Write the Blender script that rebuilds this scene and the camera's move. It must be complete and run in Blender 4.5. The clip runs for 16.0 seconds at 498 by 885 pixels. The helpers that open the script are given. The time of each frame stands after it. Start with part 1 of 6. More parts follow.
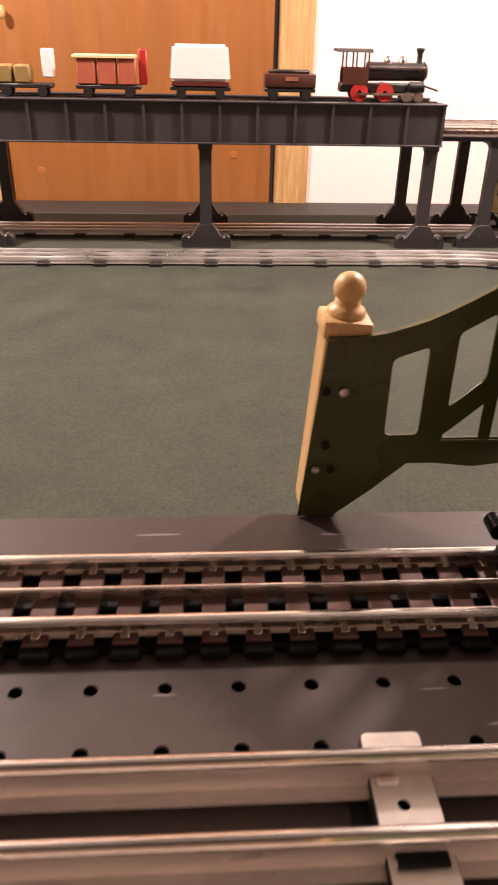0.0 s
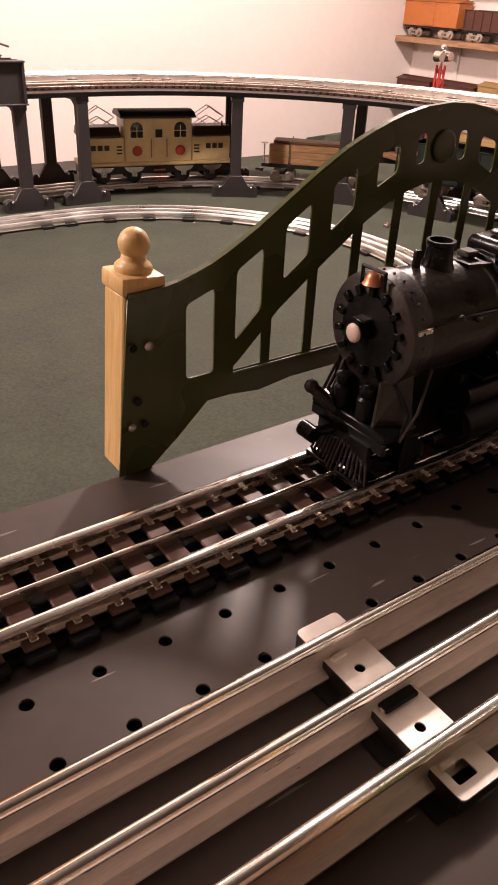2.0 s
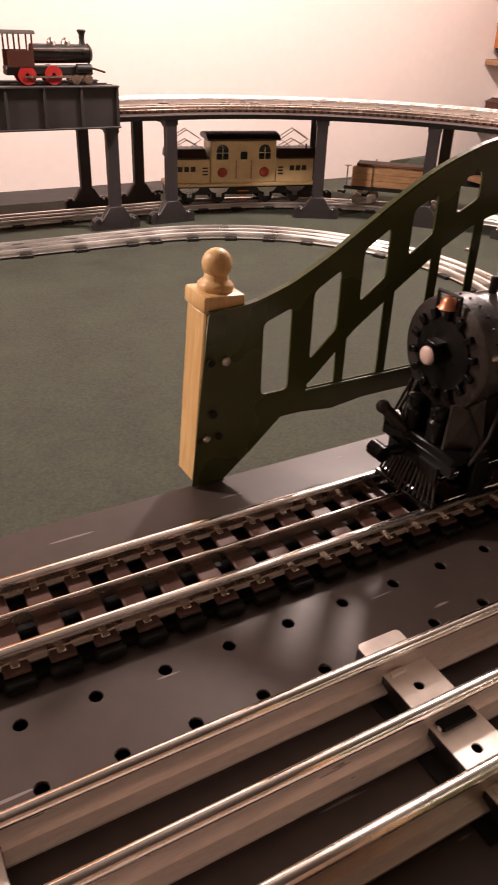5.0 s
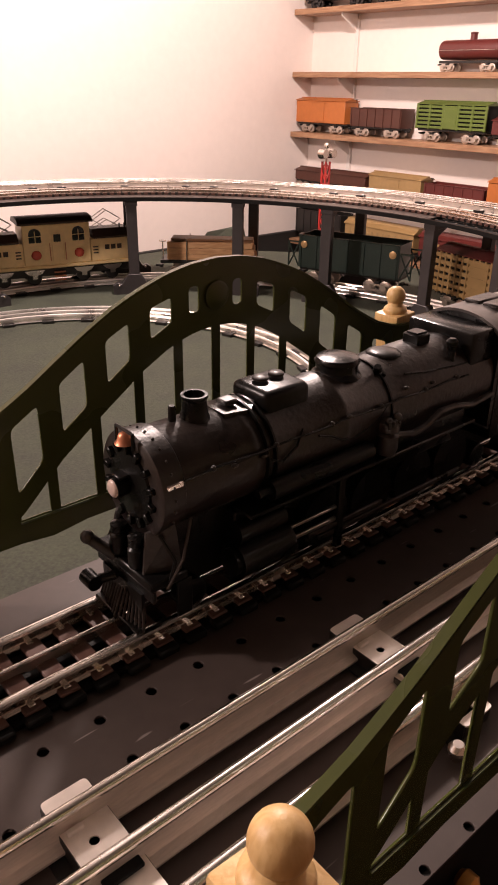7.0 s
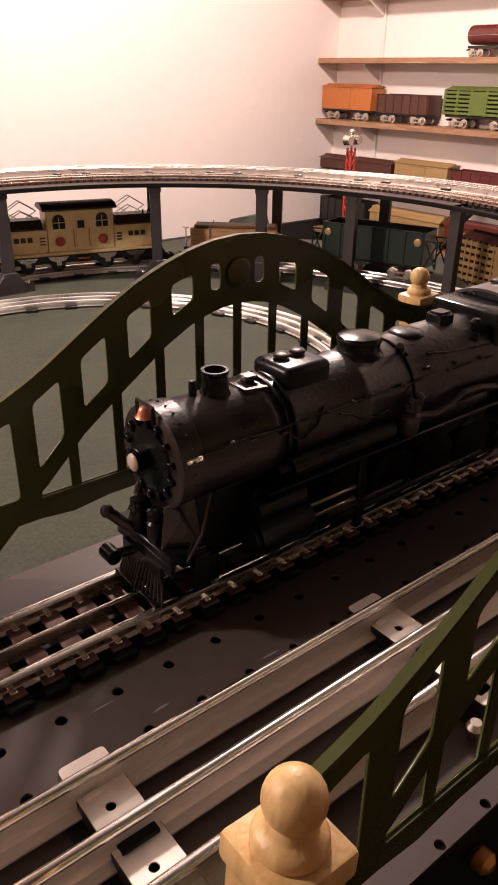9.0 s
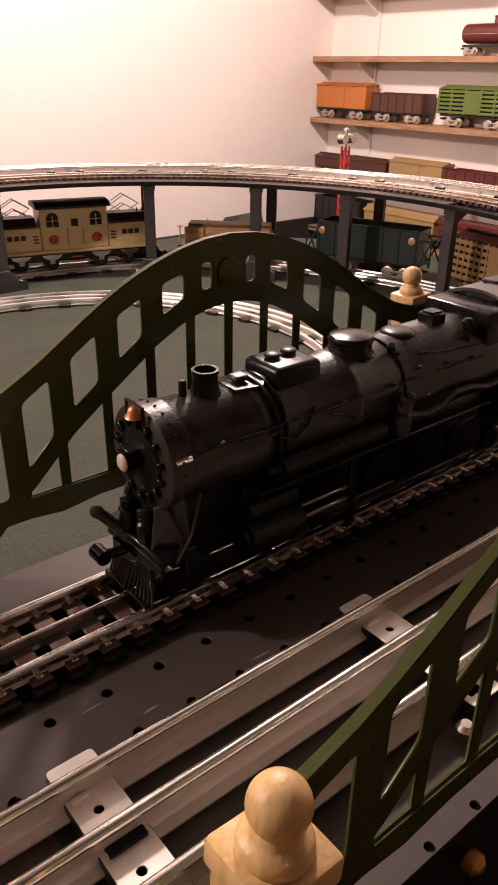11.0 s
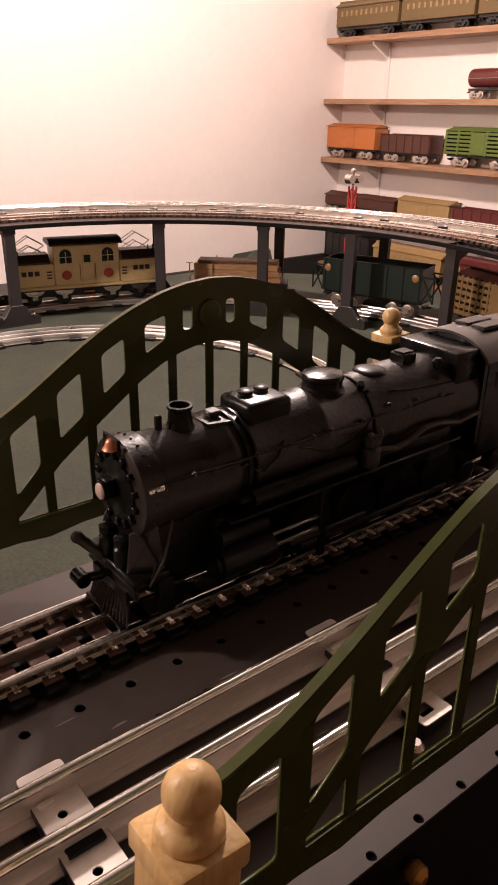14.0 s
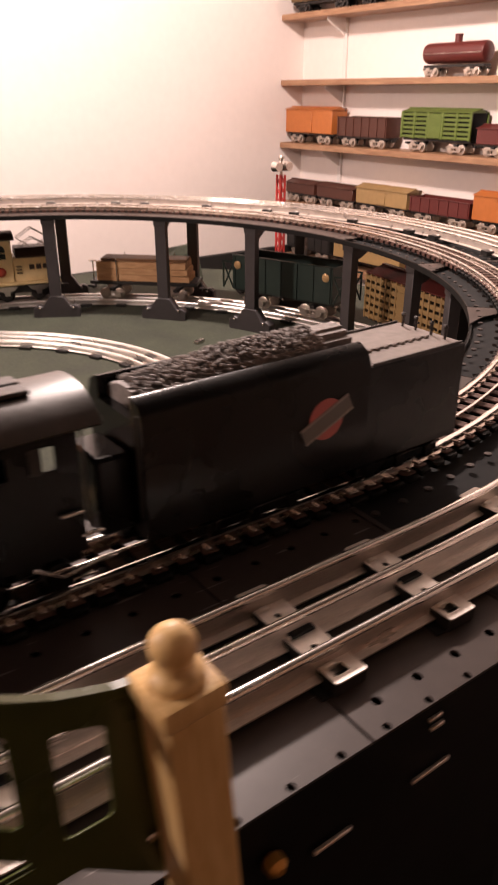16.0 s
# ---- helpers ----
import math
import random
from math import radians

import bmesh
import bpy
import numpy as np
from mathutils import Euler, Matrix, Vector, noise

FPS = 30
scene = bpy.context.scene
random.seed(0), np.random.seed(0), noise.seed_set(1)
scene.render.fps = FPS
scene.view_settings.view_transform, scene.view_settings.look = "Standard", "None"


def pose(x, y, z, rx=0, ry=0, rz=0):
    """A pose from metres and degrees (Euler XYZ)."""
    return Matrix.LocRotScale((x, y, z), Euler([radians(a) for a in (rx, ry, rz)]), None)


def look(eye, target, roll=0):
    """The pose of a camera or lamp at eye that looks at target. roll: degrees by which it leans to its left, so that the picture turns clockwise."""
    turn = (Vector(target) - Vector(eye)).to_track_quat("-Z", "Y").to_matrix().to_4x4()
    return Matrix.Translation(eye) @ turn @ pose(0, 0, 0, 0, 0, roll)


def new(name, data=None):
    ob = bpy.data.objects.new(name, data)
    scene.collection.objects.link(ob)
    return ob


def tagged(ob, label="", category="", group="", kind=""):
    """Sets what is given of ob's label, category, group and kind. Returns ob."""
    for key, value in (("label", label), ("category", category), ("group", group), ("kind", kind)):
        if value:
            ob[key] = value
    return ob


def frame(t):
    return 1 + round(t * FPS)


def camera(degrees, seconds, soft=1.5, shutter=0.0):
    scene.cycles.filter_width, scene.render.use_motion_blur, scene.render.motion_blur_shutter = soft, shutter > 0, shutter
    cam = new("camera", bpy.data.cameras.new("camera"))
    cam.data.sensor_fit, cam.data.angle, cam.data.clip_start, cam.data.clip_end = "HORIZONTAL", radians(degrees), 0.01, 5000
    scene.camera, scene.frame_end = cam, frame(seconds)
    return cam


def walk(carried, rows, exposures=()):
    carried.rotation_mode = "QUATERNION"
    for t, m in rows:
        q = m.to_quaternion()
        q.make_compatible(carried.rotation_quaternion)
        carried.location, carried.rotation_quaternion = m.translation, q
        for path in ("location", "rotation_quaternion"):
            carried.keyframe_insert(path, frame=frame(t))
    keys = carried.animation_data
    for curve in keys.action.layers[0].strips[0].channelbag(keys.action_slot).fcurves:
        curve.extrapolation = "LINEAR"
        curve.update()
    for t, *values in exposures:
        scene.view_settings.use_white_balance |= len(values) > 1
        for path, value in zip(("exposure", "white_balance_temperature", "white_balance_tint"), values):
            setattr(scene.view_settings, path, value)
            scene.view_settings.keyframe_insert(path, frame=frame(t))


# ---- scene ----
cam = camera(37.2, 16.0, soft=1.8, shutter=0.5)
PATH = [
    (0, (-0.035, -0.177, 0.198), (0.079, 1.553, -0.799), 1.3),
    (0.3, (-0.021, -0.163, 0.2), (0.106, 1.558, -0.811), -1.8),
    (0.5, (-0.043, -0.164, 0.202), (0.3, 1.547, -0.776), 0.7),
    (0.7, (-0.075, -0.153, 0.189), (0.419, 1.44, -0.916), 2.7),
    (1, (-0.087, -0.171, 0.203), (0.683, 1.367, -0.817), 0.2),
    (1.5, (-0.1, -0.174, 0.207), (0.863, 1.265, -0.795), 0.8),
    (2, (-0.113, -0.163, 0.196), (0.896, 1.209, -0.852), 2.9),
    (2.5, (-0.113, -0.167, 0.198), (0.865, 1.231, -0.845), 2.3),
    (3, (-0.128, -0.166, 0.199), (0.724, 1.313, -0.845), 2.0),
    (3.2, (-0.128, -0.165, 0.198), (0.659, 1.359, -0.831), 0.7),
    (5.3, (-0.112, -0.173, 0.2), (0.791, 1.305, -0.801), 3.1),
    (5.5, (-0.087, -0.182, 0.211), (0.919, 1.246, -0.763), 1.8),
    (6, (-0.052, -0.197, 0.229), (1.089, 1.178, -0.67), 0.7),
    (6.5, (-0.048, -0.203, 0.234), (1.128, 1.166, -0.627), 1.1),
    (7, (-0.05, -0.206, 0.234), (1.126, 1.156, -0.639), 0.9),
    (7.5, (-0.051, -0.207, 0.233), (1.129, 1.151, -0.64), 1.3),
    (8, (-0.045, -0.209, 0.231), (1.117, 1.158, -0.653), 0.6),
    (8.5, (-0.042, -0.21, 0.229), (1.109, 1.157, -0.67), 0.4),
    (9, (-0.051, -0.208, 0.228), (1.074, 1.181, -0.669), 0.8),
    (11.5, (-0.047, -0.208, 0.228), (1.096, 1.165, -0.671), 1.1),
    (12, (-0.045, -0.215, 0.233), (1.119, 1.161, -0.634), 1.0),
    (12.5, (-0.041, -0.219, 0.231), (1.126, 1.153, -0.639), 2.1),
    (13, (-0.038, -0.228, 0.235), (1.116, 1.168, -0.614), 1.5),
    (13.5, (-0.039, -0.237, 0.237), (1.105, 1.177, -0.596), 1.2),
    (14, (-0.045, -0.236, 0.238), (1.081, 1.197, -0.585), 1.0),
    (14.5, (-0.05, -0.244, 0.238), (1.096, 1.177, -0.579), 1.8),
    (15, (-0.031, -0.256, 0.236), (1.066, 1.208, -0.574), 1.2),
    (15.5, (0.145, -0.289, 0.243), (1.23, 1.196, -0.543), -1.4),
    (16, (0.274, -0.273, 0.233), (1.332, 1.194, -0.621), -0.0),
]
walk(cam, [(t, look(eye, target, roll)) for t, eye, target, roll in PATH],
     exposures=[(0.0, 1.12), (0.5, 1.12), (1.0, 0.84), (1.5, 0.68), (2.0, 0.78), (3.2, 0.86), (5.3, 0.66), (6.5, 0.62), (9.0, 0.60), (12.0, 0.53), (13.5, 0.50), (14.5, 0.38), (15.2, 0.42), (16.0, 0.66)])
# ---------------------------------------------------------------- light
LAMPS = [(-1.00, 1.05, 1.02, 70.0), (1.00, 1.02, 1.02, 70.0)]
LAMP_TINT = (1.0, 0.79, 0.725)
world = bpy.data.worlds.new("room_world")
world.use_nodes = True
world.node_tree.nodes["Background"].inputs[0].default_value = (0.9, 0.75, 0.62, 1)
world.node_tree.nodes["Background"].inputs[1].default_value = 0.02
scene.world = world


# ---------------------------------------------------------------- materials
def material(name, color, rough=0.5, metal=0.0, vary=0.12, grain=60.0, stain=6.0, bump=0.15, stretch=(1, 1, 1), per_piece=0.0, coat=0.0, spec=0.5):
    m = bpy.data.materials.new(name)
    m.use_nodes = True
    nt = m.node_tree
    bsdf = nt.nodes["Principled BSDF"]
    co = nt.nodes.new("ShaderNodeTexCoord")
    mp = nt.nodes.new("ShaderNodeMapping")
    mp.inputs["Scale"].default_value = stretch
    nt.links.new(co.outputs["Object"], mp.inputs["Vector"])
    fine = nt.nodes.new("ShaderNodeTexNoise")
    fine.inputs["Scale"].default_value = grain
    fine.inputs["Detail"].default_value = 6
    big = nt.nodes.new("ShaderNodeTexNoise")
    big.inputs["Scale"].default_value = stain
    big.inputs["Detail"].default_value = 3
    for n in (fine, big):
        nt.links.new(mp.outputs[0], n.inputs["Vector"])
    add = nt.nodes.new("ShaderNodeMath")
    add.operation = "ADD"
    nt.links.new(fine.outputs[0], add.inputs[0])
    nt.links.new(big.outputs[0], add.inputs[1])
    last = add
    if per_piece:
        info = nt.nodes.new("ShaderNodeObjectInfo")
        mul = nt.nodes.new("ShaderNodeMath")
        mul.operation = "MULTIPLY_ADD"
        mul.inputs[1].default_value = per_piece
        nt.links.new(info.outputs["Random"], mul.inputs[0])
        nt.links.new(add.outputs[0], mul.inputs[2])
        last = mul
    ramp = nt.nodes.new("ShaderNodeMapRange")
    ramp.inputs[1].default_value, ramp.inputs[2].default_value = 0.6, 1.4
    ramp.inputs[3].default_value, ramp.inputs[4].default_value = 1 - vary, 1 + vary
    nt.links.new(last.outputs[0], ramp.inputs[0])
    mix = nt.nodes.new("ShaderNodeVectorMath")
    mix.operation = "SCALE"
    mix.inputs[0].default_value = color
    nt.links.new(ramp.outputs[0], mix.inputs["Scale"])
    nt.links.new(mix.outputs[0], bsdf.inputs["Base Color"])
    rr = nt.nodes.new("ShaderNodeMapRange")
    rr.inputs[1].default_value, rr.inputs[2].default_value = 0.3, 0.7
    rr.inputs[3].default_value, rr.inputs[4].default_value = max(0.02, rough - 0.1), min(1, rough + 0.1)
    nt.links.new(big.outputs[0], rr.inputs[0])
    nt.links.new(rr.outputs[0], bsdf.inputs["Roughness"])
    bsdf.inputs["Metallic"].default_value = metal
    bsdf.inputs["Coat Weight"].default_value = coat
    bsdf.inputs["Specular IOR Level"].default_value = spec
    if bump:
        b = nt.nodes.new("ShaderNodeBump")
        b.inputs["Strength"].default_value = bump
        b.inputs["Distance"].default_value = 0.0006
        nt.links.new(fine.outputs[0], b.inputs["Height"])
        nt.links.new(b.outputs[0], bsdf.inputs["Normal"])
    return m


def wood(name, color, dark, scale=30.0, stretch=(1, 8, 8), rough=0.5, coat=0.0):
    m = material(name, color, rough, 0, 0.1, 90, 8, 0.2, stretch, coat=coat)
    nt = m.node_tree
    bsdf = nt.nodes["Principled BSDF"]
    mp = next(n for n in nt.nodes if n.type == "MAPPING")
    wave = nt.nodes.new("ShaderNodeTexNoise")
    wave.inputs["Scale"].default_value = scale
    wave.inputs["Detail"].default_value = 4
    wave.inputs["Distortion"].default_value = 1.2
    nt.links.new(mp.outputs[0], wave.inputs["Vector"])
    cr = nt.nodes.new("ShaderNodeValToRGB")
    cr.color_ramp.elements[0].position, cr.color_ramp.elements[1].position = 0.35, 0.65
    cr.color_ramp.elements[0].color = (*dark, 1)
    cr.color_ramp.elements[1].color = (*color, 1)
    nt.links.new(wave.outputs[0], cr.inputs[0])
    nt.links.new(cr.outputs[0], bsdf.inputs["Base Color"])
    return m


def glow(name, color, strength):
    m = bpy.data.materials.new(name)
    m.use_nodes = True
    b = m.node_tree.nodes["Principled BSDF"]
    b.inputs["Base Color"].default_value = (*color, 1)
    b.inputs["Emission Color"].default_value = (*color, 1)
    b.inputs["Emission Strength"].default_value = strength
    return m


def scratched(m, amount=0.5):
    """Thin bright scratches over a painted metal."""
    nt = m.node_tree
    bsdf = nt.nodes["Principled BSDF"]
    co = nt.nodes.new("ShaderNodeTexCoord")
    total = None
    for turn, sc in ((0.5, (9, 90, 9)), (2.2, (7, 120, 7))):
        mp = nt.nodes.new("ShaderNodeMapping")
        mp.inputs["Rotation"].default_value = (0, 0, turn)
        mp.inputs["Scale"].default_value = sc
        nt.links.new(co.outputs["Object"], mp.inputs["Vector"])
        n = nt.nodes.new("ShaderNodeTexNoise")
        n.inputs["Scale"].default_value = 3.0
        n.inputs["Detail"].default_value = 1.0
        nt.links.new(mp.outputs[0], n.inputs["Vector"])
        r = nt.nodes.new("ShaderNodeMapRange")
        r.inputs[1].default_value, r.inputs[2].default_value = 0.735, 0.76
        r.inputs[4].default_value = amount
        nt.links.new(n.outputs[0], r.inputs[0])
        if total is None:
            total = r
        else:
            a = nt.nodes.new("ShaderNodeMath")
            a.operation = "MAXIMUM"
            nt.links.new(total.outputs[0], a.inputs[0])
            nt.links.new(r.outputs[0], a.inputs[1])
            total = a
    src = bsdf.inputs["Base Color"].links[0].from_socket
    mx = nt.nodes.new("ShaderNodeMix")
    mx.data_type = "RGBA"
    mx.inputs["B"].default_value = (0.5, 0.45, 0.42, 1)
    nt.links.new(total.outputs[0], mx.inputs["Factor"])
    nt.links.new(src, mx.inputs["A"])
    nt.links.new(mx.outputs["Result"], bsdf.inputs["Base Color"])
    return m


WALL = material("wall_paint", (0.86, 0.77, 0.72), 0.7, 0, 0.03, 40, 2, 0.1)
# Ceiling colour set very dark to hold back bounce light.
CEIL = material("dark_unseen_ceiling", (0.11, 0.097, 0.085), 0.8, 0, 0.03, 40, 2, 0.1)
CARPET = material("dark_carpet", (0.03, 0.027, 0.025), 0.95, 0, 0.3, 300, 5, 0.4)
FELT = material("green_felt", (0.037, 0.042, 0.0275), 0.95, 0, 0.55, 300, 16, 0.8)
TABLE = material("black_table", (0.012, 0.011, 0.010), 0.7, 0, 0.3, 80, 6, 0.2)
DOORW = wood("varnished_door", (0.31, 0.120, 0.030), (0.265, 0.098, 0.024), 3, (5, 1, 0.6), 0.45)
PINE = wood("pine_trim", (0.58, 0.36, 0.16), (0.45, 0.25, 0.09), 8, (14, 1, 1), 0.5)
SHELFW = wood("shelf_board", (0.40, 0.23, 0.13), (0.27, 0.14, 0.075), 10, (10, 1, 10), 0.5)
DECK = scratched(material("deck_grey_paint", (0.052, 0.0390, 0.0340), 0.45, 0.0, 0.14, 120, 9, 0.05, spec=0.3), 0.30)
DECKBLACK = material("fascia_black_paint", (0.004, 0.0036, 0.0034), 0.6, 0, 0.2, 90, 8, 0.1, spec=0.2)
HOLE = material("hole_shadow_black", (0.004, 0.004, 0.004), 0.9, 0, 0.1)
STEEL = material("tinned_rail", (0.66, 0.58, 0.52), 0.36, 0.60, 0.16, 200, 14, 0.06, (1, 6, 6))
HEAD = material("polished_rail_head", (0.92, 0.87, 0.82), 0.20, 1.0, 0.05, 200, 25, 0.0, (1, 6, 6))
CHROME = material("bright_tin_rail", (0.86, 0.82, 0.78), 0.36, 0.9, 0.08, 200, 14, 0.05)
COPPER = material("bronze_rail", (0.66, 0.57, 0.50), 0.24, 0.95, 0.15, 200, 20, 0.08)
TIE = material("brown_tie", (0.078, 0.040, 0.031), 0.5, 0, 0.2, 180, 20, 0.25, per_piece=0.4, spec=0.3)
TIEBLACK = material("black_web_and_shade", (0.005, 0.0045, 0.004), 0.6, 0, 0.2, spec=0.15)
TIN = material("tin_tie", (0.84, 0.77, 0.71), 0.42, 0.40, 0.15, 160, 30, 0.1)
GREEN = material("olive_bridge_enamel", (0.049, 0.058, 0.0135), 0.27, 0, 0.12, 80, 12, 0.06)
BEECH = wood("turned_wood", (0.72, 0.49, 0.225), (0.60, 0.37, 0.145), 30, (10, 10, 1), 0.42, 0.15)
LOCO = material("locomotive_black", (0.004, 0.0036, 0.0034), 0.28, 0.0, 0.3, 260, 22, 0.25, spec=0.26)
LOCOGREY = material("locomotive_worn_black", (0.0155, 0.0105, 0.009), 0.36, 0.0, 0.6, 320, 40, 0.5, spec=0.55)
COAL = material("coal_load", (0.20, 0.17, 0.155), 0.6, 0, 0.5, 300, 40, 0.8)
NICKEL = material("nickel", (0.65, 0.60, 0.56), 0.25, 1.0, 0.1)
BRASSY = material("copper_trim", (0.55, 0.22, 0.12), 0.4, 0.6, 0.15)
TRESTLE = material("trestle_grey", (0.034, 0.029, 0.030), 0.5, 0, 0.15, 100, 10, 0.1)
GIRDER = material("girder_grey", (0.042, 0.036, 0.036), 0.45, 0, 0.15, 100, 10, 0.1)
CREAM = material("cream_enamel", (0.90, 0.69, 0.36), 0.4, 0, 0.1, 90, 14, 0.05)
BROWNROOF = material("brown_roof", (0.055, 0.032, 0.022), 0.45, 0, 0.2)
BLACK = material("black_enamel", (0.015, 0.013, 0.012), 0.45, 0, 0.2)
REDLENS = material("red_lens", (0.55, 0.07, 0.04), 0.25, 0, 0.05, coat=0.5)
LUMBER = wood("lumber", (0.62, 0.37, 0.19), (0.48, 0.26, 0.12), 20, (1, 6, 6), 0.6)
DKGREEN = material("dark_green_enamel", (0.018, 0.034, 0.028), 0.4, 0, 0.15)
ORANGE = material("orange_enamel", (0.46, 0.145, 0.035), 0.42, 0, 0.1)
DKBROWN = material("dark_brown_enamel", (0.075, 0.024, 0.015), 0.42, 0, 0.15)
MAROON = material("maroon_enamel", (0.11, 0.021, 0.018), 0.4, 0, 0.15)
LIME = material("pea_green_enamel", (0.105, 0.15, 0.026), 0.42, 0, 0.12)
OLIVE = material("olive_brown_enamel", (0.135, 0.085, 0.030), 0.45, 0, 0.15)
TAN = material("tan_enamel", (0.35, 0.225, 0.095), 0.42, 0, 0.12)
WHITE = material("white_enamel", (0.85, 0.82, 0.78), 0.4, 0, 0.05)
RED = material("signal_red", (0.42, 0.026, 0.022), 0.4, 0, 0.1)
TRUCKS = material("nickel_truck", (0.55, 0.48, 0.42), 0.35, 0.8, 0.2)
BRACKETM = material("white_bracket", (0.78, 0.72, 0.68), 0.5, 0, 0.05)
GLASSDARK = material("dark_glass", (0.01, 0.009, 0.008), 0.1, 0, 0.05, bump=0)


# ---------------------------------------------------------------- mesh helpers
def mesh_of(name, bm, mat, smooth=True):
    bmesh.ops.recalc_face_normals(bm, faces=bm.faces[:])
    me = bpy.data.meshes.new(name)
    bm.to_mesh(me)
    bm.free()
    me.materials.append(mat)
    if smooth and len(me.polygons):
        me.shade_smooth()
        me.set_sharp_from_angle(angle=radians(38))
    return me


def part(name, bm, mat, parent=None, label="", smooth=True):
    me = bm if isinstance(bm, bpy.types.Mesh) else mesh_of(name, bm, mat, smooth)
    ob = new(name, me)
    if parent is not None:
        ob.parent = parent
    if label:
        ob["label"] = label
    return ob


def empty(name, label, category, group="", kind="", at=None):
    ob = new(name)
    ob.empty_display_size = 0.02
    if at is not None:
        ob.matrix_basis = at
    return tagged(ob, label, category, group, kind)


def box(bm, x0, x1, y0, y1, z0, z1, bevel=0.0, seg=1, m=None):
    r = bmesh.ops.create_cube(bm, size=1.0)
    vs = r["verts"]
    for v in vs:
        v.co = Vector((x0 + (v.co.x + 0.5) * (x1 - x0), y0 + (v.co.y + 0.5) * (y1 - y0), z0 + (v.co.z + 0.5) * (z1 - z0)))
    if m is not None:
        bmesh.ops.transform(bm, matrix=m, verts=vs)
    if bevel:
        es = list({e for v in vs for e in v.link_edges})
        bmesh.ops.bevel(bm, geom=es, offset=bevel, segments=seg, affect="EDGES", profile=0.5)
    return bm


def tube(bm, a, b, r0, r1=None, seg=16, caps=True):
    r1 = r0 if r1 is None else r1
    a, b = Vector(a), Vector(b)
    d = b - a
    m = Matrix.Translation((a + b) / 2) @ d.to_track_quat("Z", "Y").to_matrix().to_4x4()
    bmesh.ops.create_cone(bm, cap_ends=caps, segments=seg, radius1=r0, radius2=r1, depth=d.length, matrix=m)
    return bm


def pipe(bm, pts, r, seg=8):
    for a, b in zip(pts, pts[1:]):
        tube(bm, a, b, r, seg=seg)
    for p in pts[1:-1]:
        bmesh.ops.create_uvsphere(bm, u_segments=seg, v_segments=6, radius=r, matrix=Matrix.Translation(p))
    return bm


def ball(bm, c, r, scale=(1, 1, 1), seg=16):
    bmesh.ops.create_uvsphere(bm, u_segments=seg, v_segments=max(6, seg // 2), radius=r, matrix=Matrix.Translation(c) @ Matrix.Diagonal((*scale, 1)))
    return bm


def lathe(bm, profile, m=Matrix(), seg=24):
    """profile: (radius, height) from the bottom up, turned round z."""
    rings = []
    for r, h in profile:
        rings.append([bm.verts.new(m @ Vector((max(r, 1e-5) * math.cos(2 * math.pi * i / seg), max(r, 1e-5) * math.sin(2 * math.pi * i / seg), h))) for i in range(seg)])
    for a, b in zip(rings, rings[1:]):
        for i in range(seg):
            bm.faces.new((a[i], a[(i + 1) % seg], b[(i + 1) % seg], b[i]))
    bm.faces.new(rings[0])
    bm.faces.new(rings[-1])
    return bm


def sweep(bm, path, profile, closed_profile=True):
    """Sweep a profile of (sideways, up) along a level path of (x, y, z, nx, ny)."""
    rings = []
    for x, y, z, nx, ny in path:
        rings.append([bm.verts.new((x + s * nx, y + s * ny, z + u)) for s, u in profile])
    n = len(profile)
    for a, b in zip(rings, rings[1:]):
        for i in range(n):
            bm.faces.new((a[i], a[(i + 1) % n], b[(i + 1) % n], b[i]))
    bm.faces.new(rings[0])
    bm.faces.new(rings[-1])
    return bm


def sheet(name, outline, holes, thick, mat):
    """A flat plate with openings: an outline and holes in its plane, thick through it. Returns a mesh lying in xy, its top at z = 0."""
    cu = bpy.data.curves.new(name, "CURVE")
    cu.dimensions, cu.fill_mode, cu.extrude = "2D", "BOTH", thick / 2
    for pts in (outline, *holes):
        sp = cu.splines.new("POLY")
        sp.points.add(len(pts) - 1)
        for p, (x, y) in zip(sp.points, pts):
            p.co = (x, y, 0, 1)
        sp.use_cyclic_u = True
    ob = new(name + "_shape", cu)
    dg = bpy.context.evaluated_depsgraph_get()
    me = bpy.data.meshes.new_from_object(ob.evaluated_get(dg))
    bpy.data.objects.remove(ob)
    bpy.data.curves.remove(cu)
    me.transform(Matrix.Translation((0, 0, -thick / 2)))
    bm = bmesh.new()
    bm.from_mesh(me)
    bmesh.ops.remove_doubles(bm, verts=bm.verts[:], dist=1e-6)
    bmesh.ops.recalc_face_normals(bm, faces=bm.faces[:])
    bm.to_mesh(me)
    bm.free()
    me.name = name
    me.materials.clear()
    me.materials.append(mat)
    return me


def ngon(cx, cy, r, n=10):
    return [(cx + r * math.cos(2 * math.pi * i / n), cy + r * math.sin(2 * math.pi * i / n)) for i in range(n)]


def rounded(pts, r=0.002, n=3):
    """Corners of a polygon rounded off."""
    out = []
    k = len(pts)
    for i in range(k):
        p, a, b = Vector(pts[i]), Vector(pts[i - 1]), Vector(pts[(i + 1) % k])
        ra = min(r, (a - p).length * 0.45)
        rb = min(r, (b - p).length * 0.45)
        s, e = p + (a - p).normalized() * ra, p + (b - p).normalized() * rb
        for j in range(n + 1):
            t = j / n
            q = s * (1 - t) ** 2 + p * 2 * t * (1 - t) + e * t * t
            out.append((q.x, q.y))
    return out


